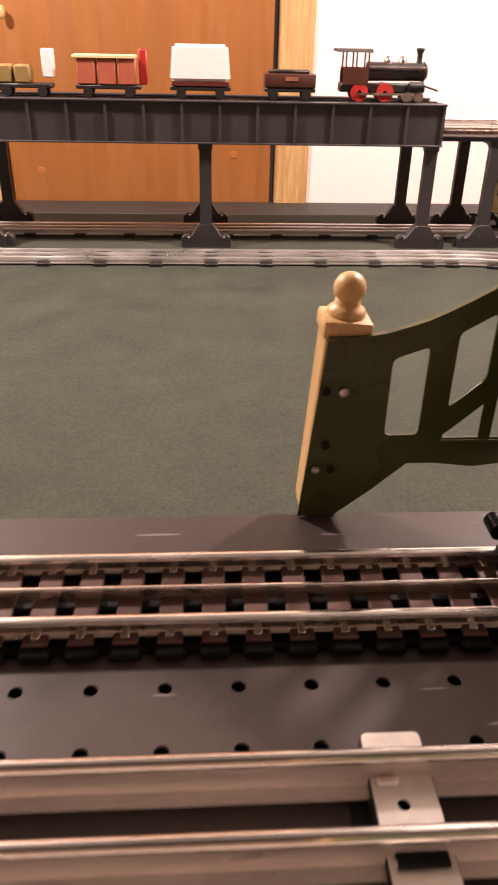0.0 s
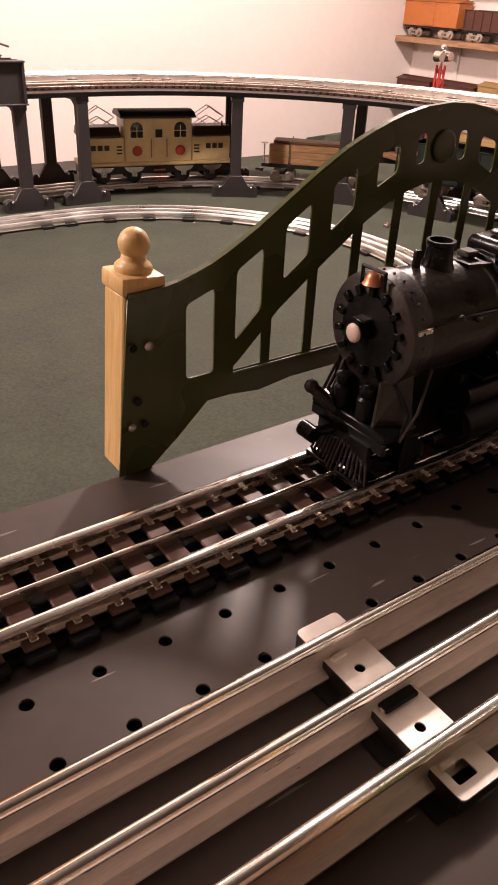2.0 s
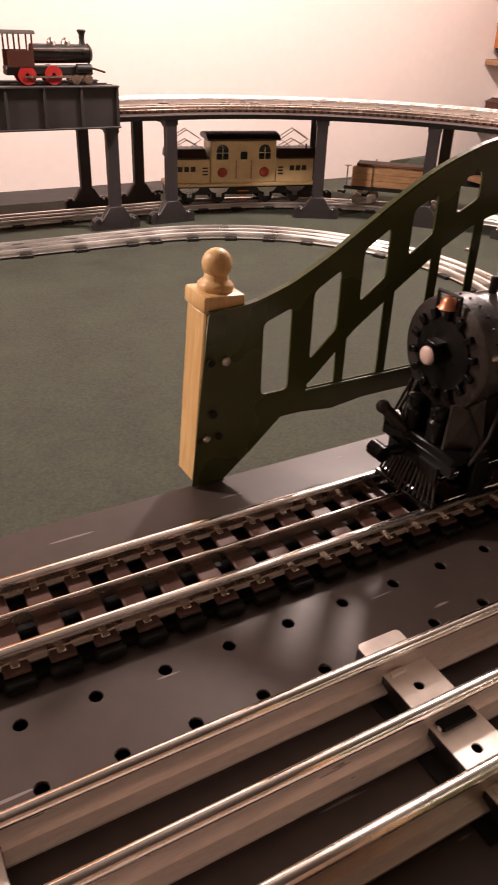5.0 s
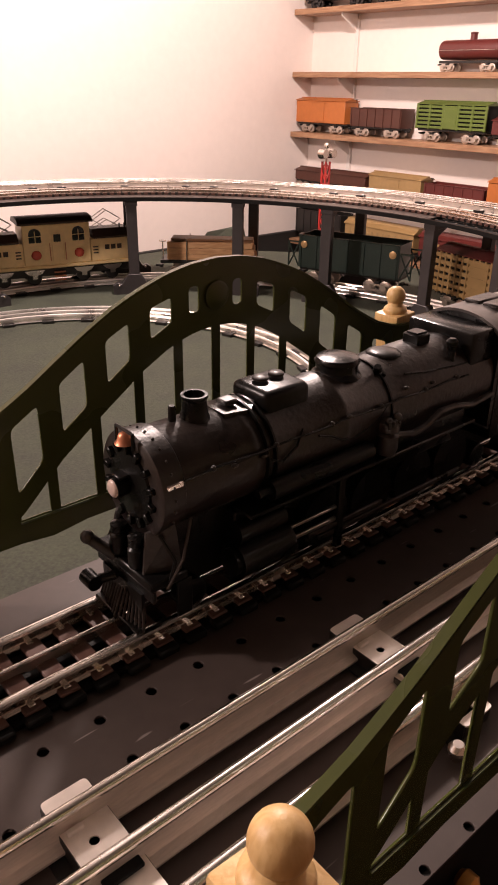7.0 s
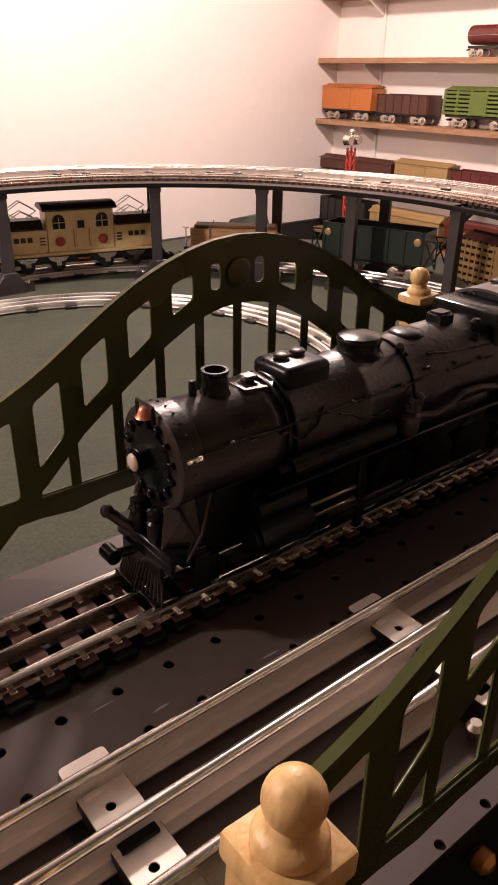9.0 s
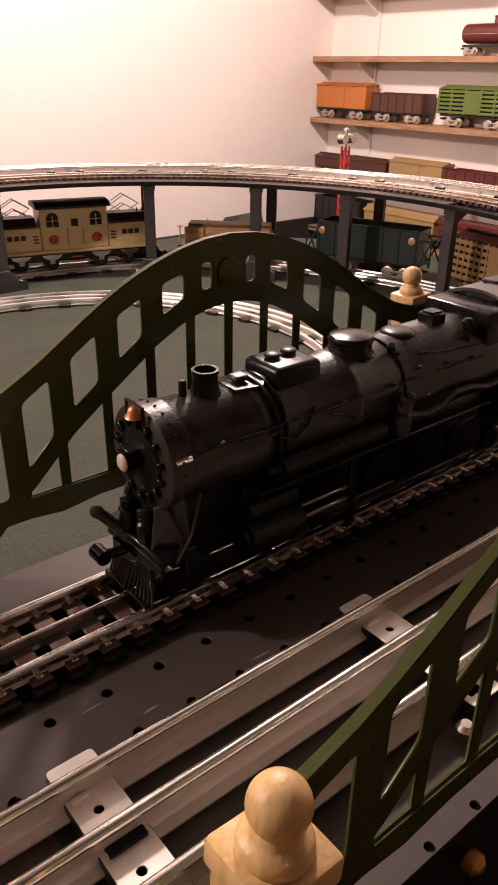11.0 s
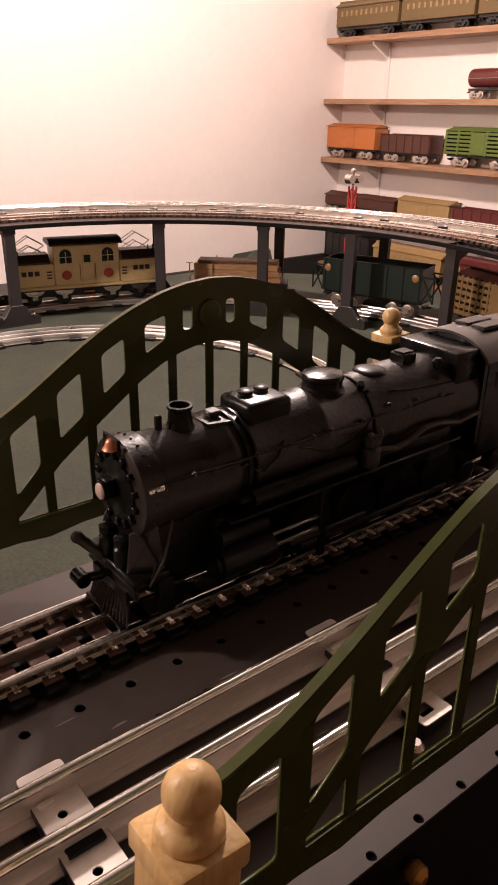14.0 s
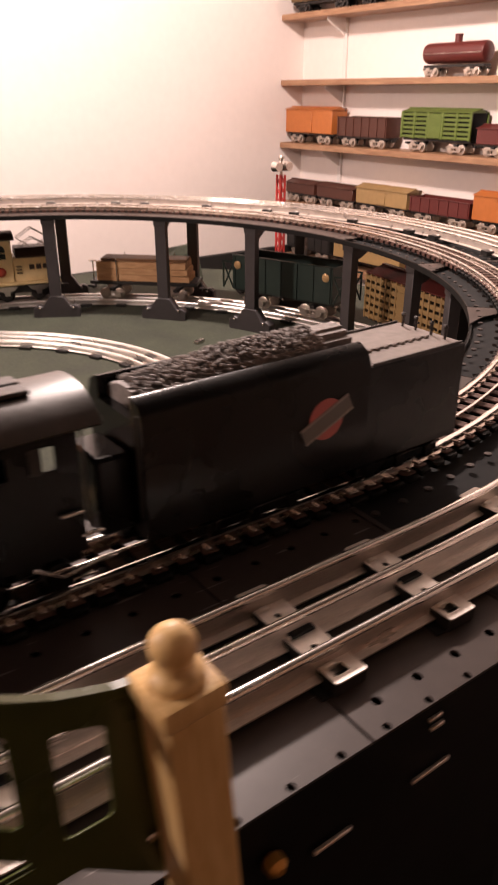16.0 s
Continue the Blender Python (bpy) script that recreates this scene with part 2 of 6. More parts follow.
# ---------------------------------------------------------------- plan
# z = 0 is the top of the raised deck by the bridge; the bridge runs along x.
FELT_Z = -0.215
FLOOR_Z, CEIL_Z = -1.08, 1.42
WALL_Y, WALL_X, WALL_L, WALL_F = 2.09, 2.225, -2.3, -2.2
CX, CY, RIN = 0.556, 0.725, 0.625          # centre and inner radius of the raised loop
NEAR, FAR = -0.1275, 0.100                 # edges of the deck
GRADE = 0.003                             # the loop climbs gently towards the back
O_OFF, S_OFF = (0.043, 0.0605, 0.078), (0.1410, 0.1645, 0.1883)   # rails, distances out from the inner edge


def lift(y):
    return max(0.0, GRADE * (y - 0.10))


def loop_path(off, x_left=-0.9, x_back=-1.0, step=2.5, a0=-90.0, a1=90.0, straight=True, back=True, z=0.0):
    """The raised loop at a distance off from its inner edge: along the bridge, round the bend and back."""
    pts = []
    r = RIN + off
    if straight:
        n = 12
        pts += [(x_left + (CX - x_left) * i / n, CY - r, z, 0, -1) for i in range(n)]
    k = int((a1 - a0) / step)
    for i in range(k + 1):
        a = radians(a0 + (a1 - a0) * i / k)
        y = CY + r * math.sin(a)
        pts.append((CX + r * math.cos(a), y, z + lift(y), math.cos(a), math.sin(a)))
    if back:
        n = 10
        y = CY + r
        pts += [(CX + (x_back - CX) * i / n, y, z + lift(y), 0, 1) for i in range(1, n + 1)]
    return pts


def ring(angle, r, z=0.0):
    a = radians(angle)
    return Vector((CX + r * math.cos(a), CY + r * math.sin(a), z))


# ---------------------------------------------------------------- room
def wall(name, x0, x1, y0, y1, z0, z1, mat=WALL, label="warm white painted plaster wall", category="wall"):
    bm = bmesh.new()
    box(bm, x0, x1, y0, y1, z0, z1)
    return tagged(part(name, bm, mat, smooth=False), label, category, kind="structure")


DOOR0, DOOR1, TRIM1 = -0.590, 0.172, 0.267
wall("wall_north", TRIM1, WALL_X + 0.12, WALL_Y, WALL_Y + 0.12, FLOOR_Z, CEIL_Z)
wall("wall_north_west", WALL_L - 0.12, -0.68, WALL_Y, WALL_Y + 0.12, FLOOR_Z, CEIL_Z)
wall("wall_north_above_door", -0.68, TRIM1, WALL_Y, WALL_Y + 0.12, 1.05, CEIL_Z)
wall("wall_east", WALL_X, WALL_X + 0.12, WALL_F, WALL_Y, FLOOR_Z, CEIL_Z)
# Walls out of view: panelling invented, tone chosen for the bounce light.
BOUNCEW = wood("unseen_wall_brown", (0.34, 0.235, 0.165), (0.28, 0.185, 0.125), 6, (10, 10, 1), 0.6)
wall("wall_west", WALL_L - 0.12, WALL_L, WALL_F, WALL_Y, FLOOR_Z, CEIL_Z, BOUNCEW, "unseen brown wall, its tone set for the bounce light")
wall("wall_south", WALL_L - 0.12, WALL_X + 0.12, WALL_F - 0.12, WALL_F, FLOOR_Z, CEIL_Z, BOUNCEW, "unseen brown wall, its tone set for the bounce light")
wall("floor", WALL_L - 0.12, WALL_X + 0.12, WALL_F - 0.12, WALL_Y + 0.12, FLOOR_Z - 0.1, FLOOR_Z, CARPET, "dark carpeted floor", "floor")
# The ceiling is out of view; its near-black colour cuts light bouncing down.
wall("ceiling", WALL_L - 0.12, WALL_X + 0.12, WALL_F - 0.12, WALL_Y + 0.12, CEIL_Z, CEIL_Z + 0.1, CEIL, "unseen ceiling, kept dark to hold back bounce light", "ceiling")

door = empty("door_1", "orange varnished pine door in a pale wood frame", "door", kind="structure")
bm = bmesh.new()
box(bm, DOOR0, DOOR1 - 0.012, WALL_Y + 0.01, WALL_Y + 0.05, FLOOR_Z, 1.0, 0.003)
part("door_leaf", bm, DOORW, door)
bm = bmesh.new()
box(bm, DOOR1, TRIM1, WALL_Y - 0.012, WALL_Y + 0.08, FLOOR_Z, 1.05, 0.004)
part("door_jamb", bm, PINE, door)
bm = bmesh.new()
box(bm, DOOR0 - 0.095, DOOR0 - 0.004, WALL_Y - 0.012, WALL_Y + 0.08, FLOOR_Z, 1.05, 0.004)
part("door_jamb", bm, PINE, door)
bm = bmesh.new()
box(bm, DOOR0 - 0.004, DOOR1, WALL_Y - 0.01, WALL_Y + 0.08, 1.0, 1.05, 0.003)
part("door_head", bm, PINE, door)
bm = bmesh.new()
tube(bm, (-0.555, WALL_Y + 0.01, 0.20), (-0.555, WALL_Y - 0.012, 0.20), 0.006)
ball(bm, (-0.555, WALL_Y - 0.018, 0.197), 0.011, (1, 0.8, 1.5))
part("coat_hook", bm, PINE, door)
bm = bmesh.new()
for kx, kz in ((-0.505, -0.2), (-0.1, 0.25), (0.05, -0.15)):
    tube(bm, (kx, WALL_Y + 0.012, kz), (kx, WALL_Y + 0.0088, kz), 0.013, 0.010, 12)
part("knot", bm, wood("knot_wood", (0.40, 0.14, 0.03), (0.33, 0.11, 0.025), 30, (1, 1, 1)), door)

# ceiling lamps
for lx, ly, lz, watts in LAMPS:
    lamp_thing = empty("ceiling_lamp", "bare round bulb hanging on a white ceiling fitting", "lamp", "ceiling lamps", at=Matrix.Translation((lx, ly, CEIL_Z)))
    bm = bmesh.new()
    lathe(bm, [(0.10, -0.012), (0.10, 0.0)], seg=32)
    part("base_plate", bm, WHITE, lamp_thing)
    bm = bmesh.new()
    lathe(bm, [(0.012, lz + 0.085 - CEIL_Z), (0.022, lz + 0.090 - CEIL_Z), (0.022, lz + 0.135 - CEIL_Z), (0.006, lz + 0.145 - CEIL_Z), (0.006, -0.012)], seg=20)
    part("lamp_holder", bm, WHITE, lamp_thing)
    ld = bpy.data.lights.new("lamp_light", "POINT")
    ld.shadow_soft_size, ld.energy, ld.color = 0.055, watts, LAMP_TINT
    lo = new("lamp_light", ld)
    lo.location = (lx, ly, lz)

# table
TABLE_PLAN = [(-1.9, -0.10), (1.62, -0.10), (1.62, 1.28), (1.26, 1.64), (-1.9, 1.64)]
me = sheet("table_felt", TABLE_PLAN, [], 0.02, FELT)
me.transform(Matrix.Translation((0, 0, FELT_Z)))
tagged(part("table_felt", me, FELT), "dark green felt tabletop covering the layout", "tabletop", kind="structure")
table = empty("layout_table", "black train table with a closed front", "table")
me = sheet("table_frame", [(-1.92, -0.115), (1.65, -0.115), (1.65, 1.29), (1.27, 1.67), (-1.92, 1.67)], [], 0.08, TABLE)
me.transform(Matrix.Translation((0, 0, FELT_Z - 0.022)))
part("table_frame", me, TABLE, table)
bm = bmesh.new()
box(bm, -1.92, 1.62, -0.1210, -0.1155, FLOOR_Z + 0.001, FELT_Z - 0.012)
part("front_panel", bm, TABLE, table, smooth=False)
for lx, ly in ((-1.8, 0.0), (1.5, 0.0), (1.1, 1.45), (-1.8, 1.45), (0.0, 1.45)):
    bm = bmesh.new()
    box(bm, lx - 0.03, lx + 0.03, ly - 0.03, ly + 0.03, FLOOR_Z, FELT_Z - 0.103, 0.002)
    part("leg", bm, TABLE, table)
bm = bmesh.new()
box(bm, WALL_L, 1.0, 1.93, WALL_Y, -0.315, -0.280, 0.004)
tagged(part("wall_ledge", bm, material("ledge_dark", (0.035, 0.030, 0.027), 0.6), smooth=False), "dark painted ledge along the wall", "ledge", kind="structure")
bm = bmesh.new()
box(bm, WALL_L, WALL_X, WALL_Y - 0.02, WALL_Y, FLOOR_Z, -0.315, 0.002)
tagged(part("baseboard", bm, TABLE, smooth=False), "dark wainscot below the ledge", "wainscot", kind="structure")


# ---------------------------------------------------------------- raised deck, plate by plate
deck = empty("raised_deck", "grey painted metal deck plates with rows of holes", "deck", kind="structure")
HOLE_ROWS = (-0.1250, -0.1125, -0.0875, -0.0625, -0.025, 0.0, 0.0700)


def straight_plate(x0, x1):
    holes = []
    n0, n1 = math.ceil((x0 + 0.006) / 0.025), math.floor((x1 - 0.006) / 0.025)
    for row in HOLE_ROWS:
        if row == -0.1125 and x1 < 0.5:
            continue
        r = 0.0026 if row > -0.124 else 0.0021
        for i in range(n0, n1 + 1):
            holes.append(ngon(i * 0.025 + (0.0065 if row == -0.1125 else 0.0), row, r, 10))
    me = sheet("deck_plate", [(x0 + 0.0008, NEAR), (x1 - 0.0008, NEAR), (x1 - 0.0008, FAR), (x0 + 0.0008, FAR)], holes, 0.0016, DECK)
    return part("deck_plate", me, DECK, deck)


SEAMS = [-0.92, -0.60, -0.18, 0.440, CX]
for a, b in zip(SEAMS, SEAMS[1:]):
    straight_plate(a, b)


def arc_plate(a0, a1, with_holes=True):
    n = 10
    ro = RIN + FAR - NEAR
    outer = [(CX + ro * math.cos(radians(a0 + (a1 - a0) * i / n)), CY + ro * math.sin(radians(a0 + (a1 - a0) * i / n))) for i in range(n + 1)]
    inner = [(CX + RIN * math.cos(radians(a1 + (a0 - a1) * i / n)), CY + RIN * math.sin(radians(a1 + (a0 - a1) * i / n))) for i in range(n + 1)]
    holes = []
    if with_holes:
        for row in HOLE_ROWS[1:]:
            r = RIN + FAR - row
            da = math.degrees(0.025 / r)
            k = int((a1 - a0 - 1.0) / da)
            for i in range(k + 1):
                a = radians(a0 + 0.8 + i * da)
                holes.append(ngon(CX + r * math.cos(a), CY + r * math.sin(a), 0.0028, 8))
        for row in (0.012, 0.03):
            r = RIN + row
            da = math.degrees(0.025 / r)
            k = int((a1 - a0 - 1.0) / da)
            for i in range(k + 1):
                a = radians(a0 + 0.8 + i * da)
                holes.append(ngon(CX + r * math.cos(a), CY + r * math.sin(a), 0.0028, 8))
    me = sheet("deck_plate", outer + inner, holes, 0.0016, DECK)
    for v in me.vertices:
        v.co.z += lift(v.co.y)
    return part("deck_plate", me, DECK, deck)


for i in range(8):
    arc_plate(-90 + 22.5 * i + 0.06, -67.5 + 22.5 * i - 0.06, i < 4)
yb = CY + RIN
me = sheet("deck_plate", [(-1.2, yb), (CX - 0.001, yb), (CX - 0.001, yb + 0.2275), (-1.2, yb + 0.2275)], [], 0.0016, DECK)
me.transform(Matrix.Translation((0, 0, lift(yb))))
part("deck_plate", me, DECK, deck)

# black sides of the deck, and the black backing behind its holes
bm = bmesh.new()
for o0, o1 in ((0.0, 0.003), (0.2245, 0.2275)):
    sweep(bm, loop_path(0.0), [(o0, -0.0017), (o1, -0.0017), (o1, -0.0095), (o0, -0.0095)])
part("deck_side", bm, DECKBLACK, deck, "black folded edge of the deck", smooth=False)
# The holes' darkness is put into the colour of this sheet below the plates.
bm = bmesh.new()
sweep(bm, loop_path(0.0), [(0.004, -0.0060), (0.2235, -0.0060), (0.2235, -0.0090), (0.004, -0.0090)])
part("hole_backing", bm, HOLE, deck, "black sheet that keeps the deck holes dark", smooth=False)
bm = bmesh.new()
box(bm, -0.9, CX, NEAR + 0.001, NEAR + 0.006, FLOOR_Z + 0.02, -0.0100)
part("lower_skirt", bm, DECKBLACK, deck, "black skirt below the deck", smooth=False)

# fastenings on the front of the deck
for kx, kz in ((0.119, -0.018), (0.388, -0.026)):
    bm = bmesh.new()
    lathe(bm, [(0.0028, 0), (0.0045, 0.002), (0.0045, 0.006), (0.002, 0.008)], pose(kx, NEAR, kz, 90, 0, 0), 10)
    tagged(part("brass_knob", bm, material("old_brass", (0.55, 0.28, 0.07), 0.35, 0.7)), "small brass knob on the black deck side", "knob", "deck knobs")
for x0, x1, z0 in ((0.410, 0.430, -0.042), (0.466, 0.490, -0.0410), (0.472, 0.480, -0.0085), (0.474, 0.482, -0.0145)):
    bm = bmesh.new()
    box(bm, x0, x1, NEAR - 0.0022, NEAR - 0.0002, z0, z0 + 0.0022, 0.0005)
    tagged(part("metal_strip", bm, STEEL), "thin bright metal strip on the black deck side", "strip", "deck strips")


# ---------------------------------------------------------------- tracks on the deck
T_RAIL = [(-0.0026, 0.0), (0.0026, 0.0), (0.0026, 0.0008), (0.0009, 0.0018), (0.0009, 0.0046), (0.0017, 0.0052), (0.0017, 0.0066), (0.0009, 0.0072),
          (-0.0009, 0.0072), (-0.0017, 0.0066), (-0.0017, 0.0052), (-0.0009, 0.0046), (-0.0009, 0.0018), (-0.0026, 0.0008)]
BLADE = [(-0.0006, 0.0), (0.0006, 0.0), (0.0006, 0.0062), (-0.0006, 0.0062)]
S_RAIL = [(-0.0048, 0.0), (0.0048, 0.0), (0.0048, 0.0010), (0.0012, 0.0022), (0.0010, 0.0110)] + \
         [(0.0021 * math.cos(a), 0.0130 + 0.0021 * math.sin(a)) for a in (-0.9, -0.3, 0.3, 0.9, 1.57, 2.24, 2.84, 3.44, 4.04)] + \
         [(-0.0010, 0.0110), (-0.0012, 0.0022), (-0.0048, 0.0010)]

HEAD_O = [(0.0013, 0.0), (0.0022, 0.0007), (0.0020, 0.0018), (0.0010, 0.0024), (-0.0010, 0.0024), (-0.0020, 0.0018), (-0.0022, 0.0007), (-0.0013, 0.0)]
HEAD_S = [(0.0023 * math.cos(a), 0.0023 * math.sin(a)) for a in [2 * math.pi * i / 12 for i in range(12)]]
o_track = empty("inner_track", "three-rail toy track with closely spaced brown ties", "toy track")
for off, prof, nm in ((O_OFF[0], T_RAIL, "rail"), (O_OFF[1], BLADE, "centre_rail"), (O_OFF[2], T_RAIL, "rail")):
    bm = bmesh.new()
    sweep(bm, loop_path(off, z=0.0046), prof)
    rail = part(nm, bm, COPPER, o_track)
    bm = bmesh.new()
    sweep(bm, loop_path(off, z=0.0046 + (0.0052 if nm == "rail" else 0.0050)), HEAD_O if nm == "rail" else [(u * 0.5, v * 0.6) for u, v in HEAD_O])
    part("rail_head", bm, HEAD, rail, "polished running surface")
for off in (O_OFF[0] - 0.003, O_OFF[1], O_OFF[2] + 0.003):
    bm = bmesh.new()
    sweep(bm, loop_path(off, z=0.0003), [(-0.0035, 0), (0.0035, 0), (0.0035, 0.0024), (-0.0035, 0.0024)])
    part("tie_web", bm, TIEBLACK, o_track, "black web joining the ties", smooth=False)
# one tie, shared by all of them
bm = bmesh.new()
box(bm, -0.0046, 0.0046, -0.0240, 0.0240, 0.0044, 0.0061, 0.0006)
TIE_MESH = mesh_of("tie", bm, TIE)
# Black blocks below each tie paint the shade on its ends and sides.
bm = bmesh.new()
for s in (-1, 1):
    box(bm, -0.0056, 0.0056, s * 0.0246 - 0.0032, s * 0.0246 + 0.0032, 0.0002, 0.0043, 0.0010)
box(bm, -0.0040, 0.0040, -0.0212, 0.0212, 0.0002, 0.0039)
TIE_SHADE_BASE = mesh_of("tie_shade_base", bm, TIEBLACK)
bm = bmesh.new()
box(bm, -0.0016, 0.0014, -0.0042, 0.0042, 0.0056, 0.0069, 0.0004)
CLIP_MESH = mesh_of("rail_seat", bm, NICKEL)
y_o = CY - RIN - O_OFF[1]


def place_tie(m):
    t = part("tie", TIE_MESH, TIE, o_track)
    t.matrix_basis = m
    part("tie_shade_base", TIE_SHADE_BASE, TIEBLACK, t)
    for side in (-0.0175, 0.0175):
        c = part("rail_seat", CLIP_MESH, NICKEL, t)
        c.matrix_basis = Matrix.Translation((0, side, 0))


for i in range(-12, 40):
    place_tie(Matrix.Translation((-0.0013 + i * 0.0158, y_o, 0)))
ro = RIN + O_OFF[1]
da = math.degrees(0.0158 / ro)
k = 0
while k * da < 62:
    a = -90 + (k + 0.5) * da
    p = ring(a, ro)
    place_tie(Matrix.Translation((p.x, p.y, lift(p.y))) @ pose(0, 0, 0, 0, 0, a + 90))
    k += 1
bm = bmesh.new()
while k * da < 180:
    a = -90 + (k + 0.5) * da
    p = ring(a, ro)
    box(bm, -0.0044, 0.0044, -0.0258, 0.0258, 0.0004, 0.0052, m=Matrix.Translation((p.x, p.y, lift(p.y))) @ pose(0, 0, 0, 0, 0, a + 90))
    k += 1
for i in range(60):
    p = (CX - (i + 0.5) * 0.0158, CY + ro, lift(CY + ro))
    box(bm, -0.0044, 0.0044, -0.0258, 0.0258, 0.0004, 0.0052, m=Matrix.Translation(p))
for i in range(-46, -12):
    box(bm, -0.0044, 0.0044, -0.0258, 0.0258, 0.0004, 0.0052, m=Matrix.Translation((-0.0013 + i * 0.0158, y_o, 0)))
tagged(part("tie_strip", bm, TIE, o_track, smooth=False), kind="stuff")

s_track = empty("outer_track", "wide three-rail tinplate track on pressed tin ties", "toy track")
for off in S_OFF:
    bm = bmesh.new()
    sweep(bm, loop_path(off, z=0.0028), S_RAIL)
    rail = part("rail", bm, STEEL, s_track)
    bm = bmesh.new()
    sweep(bm, loop_path(off, z=0.0160), HEAD_S)
    part("rail_head", bm, HEAD, rail, "polished running surface")


def tin_tie(parent, m, mat=TIN):
    """A pressed tie: a raised strip with a slot under each rail, holes, and lugs at its ends."""
    me = sheet("tin_tie", rounded([(-0.0090, -0.0375), (0.0090, -0.0375), (0.0090, 0.0375), (-0.0090, 0.0375)], 0.002), [ngon(-0.001, -0.0135, 0.0019, 10), ngon(-0.001, 0.0135, 0.0019, 10), rounded([(-0.0060, -0.0335), (0.0020, -0.0335), (0.0020, -0.0275), (-0.0060, -0.0275)], 0.001)], 0.0009, mat)
    me.transform(Matrix.Translation((0, 0, 0.0082)))
    t = part("tie", me, mat, parent)
    t.matrix_basis = m
    # Sides coloured black for the dark gap below the raised top.
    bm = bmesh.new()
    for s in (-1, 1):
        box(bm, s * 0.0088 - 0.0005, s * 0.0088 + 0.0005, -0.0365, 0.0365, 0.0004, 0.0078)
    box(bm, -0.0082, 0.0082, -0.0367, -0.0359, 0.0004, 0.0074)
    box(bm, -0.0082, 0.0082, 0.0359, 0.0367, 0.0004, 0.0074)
    part("tie_side", bm, BLACK, t, "black sides painting the dark gap under the tie", smooth=False)
    # Black sheet laid beside and under the tie as its shadow.
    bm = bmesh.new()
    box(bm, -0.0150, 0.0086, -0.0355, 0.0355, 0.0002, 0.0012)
    part("tie_shadow", bm, HOLE, t, "black sheet painting the shadow of the tie", smooth=False)
    for yy in (-0.0237, 0.0, 0.0237):
        for s in (-1, 1):
            bm = bmesh.new()
            box(bm, -0.0072, -0.0012, yy + s * 0.0032 - 0.0012, yy + s * 0.0032 + 0.0012, 0.0060, 0.0098, 0.0005)
            part("rail_clip", bm, TIN if parent is s_track else CHROME, t)
    return t


for x in (-0.556, -0.412, -0.268, -0.124, 0.020, 0.164, 0.308, 0.452, 0.524):
    tin_tie(s_track, Matrix.Translation((x, CY - RIN - S_OFF[1], 0)))
for a in (-85, -74, -63, -58, -47, -36, -31, -20, -9, -4, 7, 18, 23, 34, 45, 50, 61, 72, 77, 88):
    p = ring(a, RIN + S_OFF[1])
    tin_tie(s_track, Matrix.Translation((p.x, p.y, lift(p.y))) @ pose(0, 0, 0, 0, 0, a + 90), TIN if a < -50 else BLACK)
# insulating fibre at the centre rail, and a nickel terminal by the bridge
for x in (0.020, 0.164, 0.308, 0.452, 0.524):
    bm = bmesh.new()
    box(bm, x - 0.007, x + 0.007, -0.0695, -0.0595, 0.0083, 0.0100, 0.0004)
    part("insulator", bm, HOLE, s_track, "black fibre insulator under the centre rail", smooth=False)
bm = bmesh.new()
lathe(bm, [(0.0024, 0), (0.0024, 0.003), (0.0036, 0.0034), (0.0038, 0.0055), (0.0022, 0.0078)], Matrix.Translation((0.146, -0.1045, 0.0)), 14)
tagged(part("track_terminal", bm, NICKEL), "small nickel terminal screw on the deck", "terminal")


# ---------------------------------------------------------------- the bridge
BX, HALF = 0.1875, 0.1650                    # middle and half length of the bridge sides


def arch_top(u):
    """Height of the panel's upper edge at a distance u from the middle."""
    u = abs(u)
    pts = [(0.0, 0.1527), (0.0175, 0.1515), (0.032, 0.1483), (0.0445, 0.1443), (0.0605, 0.1378), (0.0765, 0.1290), (0.090, 0.1205), (0.109, 0.1080), (0.122, 0.1005), (0.1335, 0.0948), (0.148, 0.0898), (0.1585, 0.0878), (0.185, 0.0868)]
    for (a, za), (b, zb) in zip(pts, pts[1:]):
        if u <= b:
            return za + (zb - za) * (u - a) / (b - a)
    return pts[-1][1]


def arch_low(u):
    """Height of the lower edge of the arch band."""
    u = abs(u)
    pts = [(0.0, 0.1170), (0.010, 0.1163), (0.020, 0.1142), (0.0315, 0.1100), (0.0465, 0.1020), (0.071, 0.0850), (0.0955, 0.0670), (0.1065, 0.0560), (0.120, 0.0430), (0.130, 0.0360)]
    for (a, za), (b, zb) in zip(pts, pts[1:]):
        if u <= b:
            return za + (zb - za) * (u - a) / (b - a)
    return pts[-1][1]


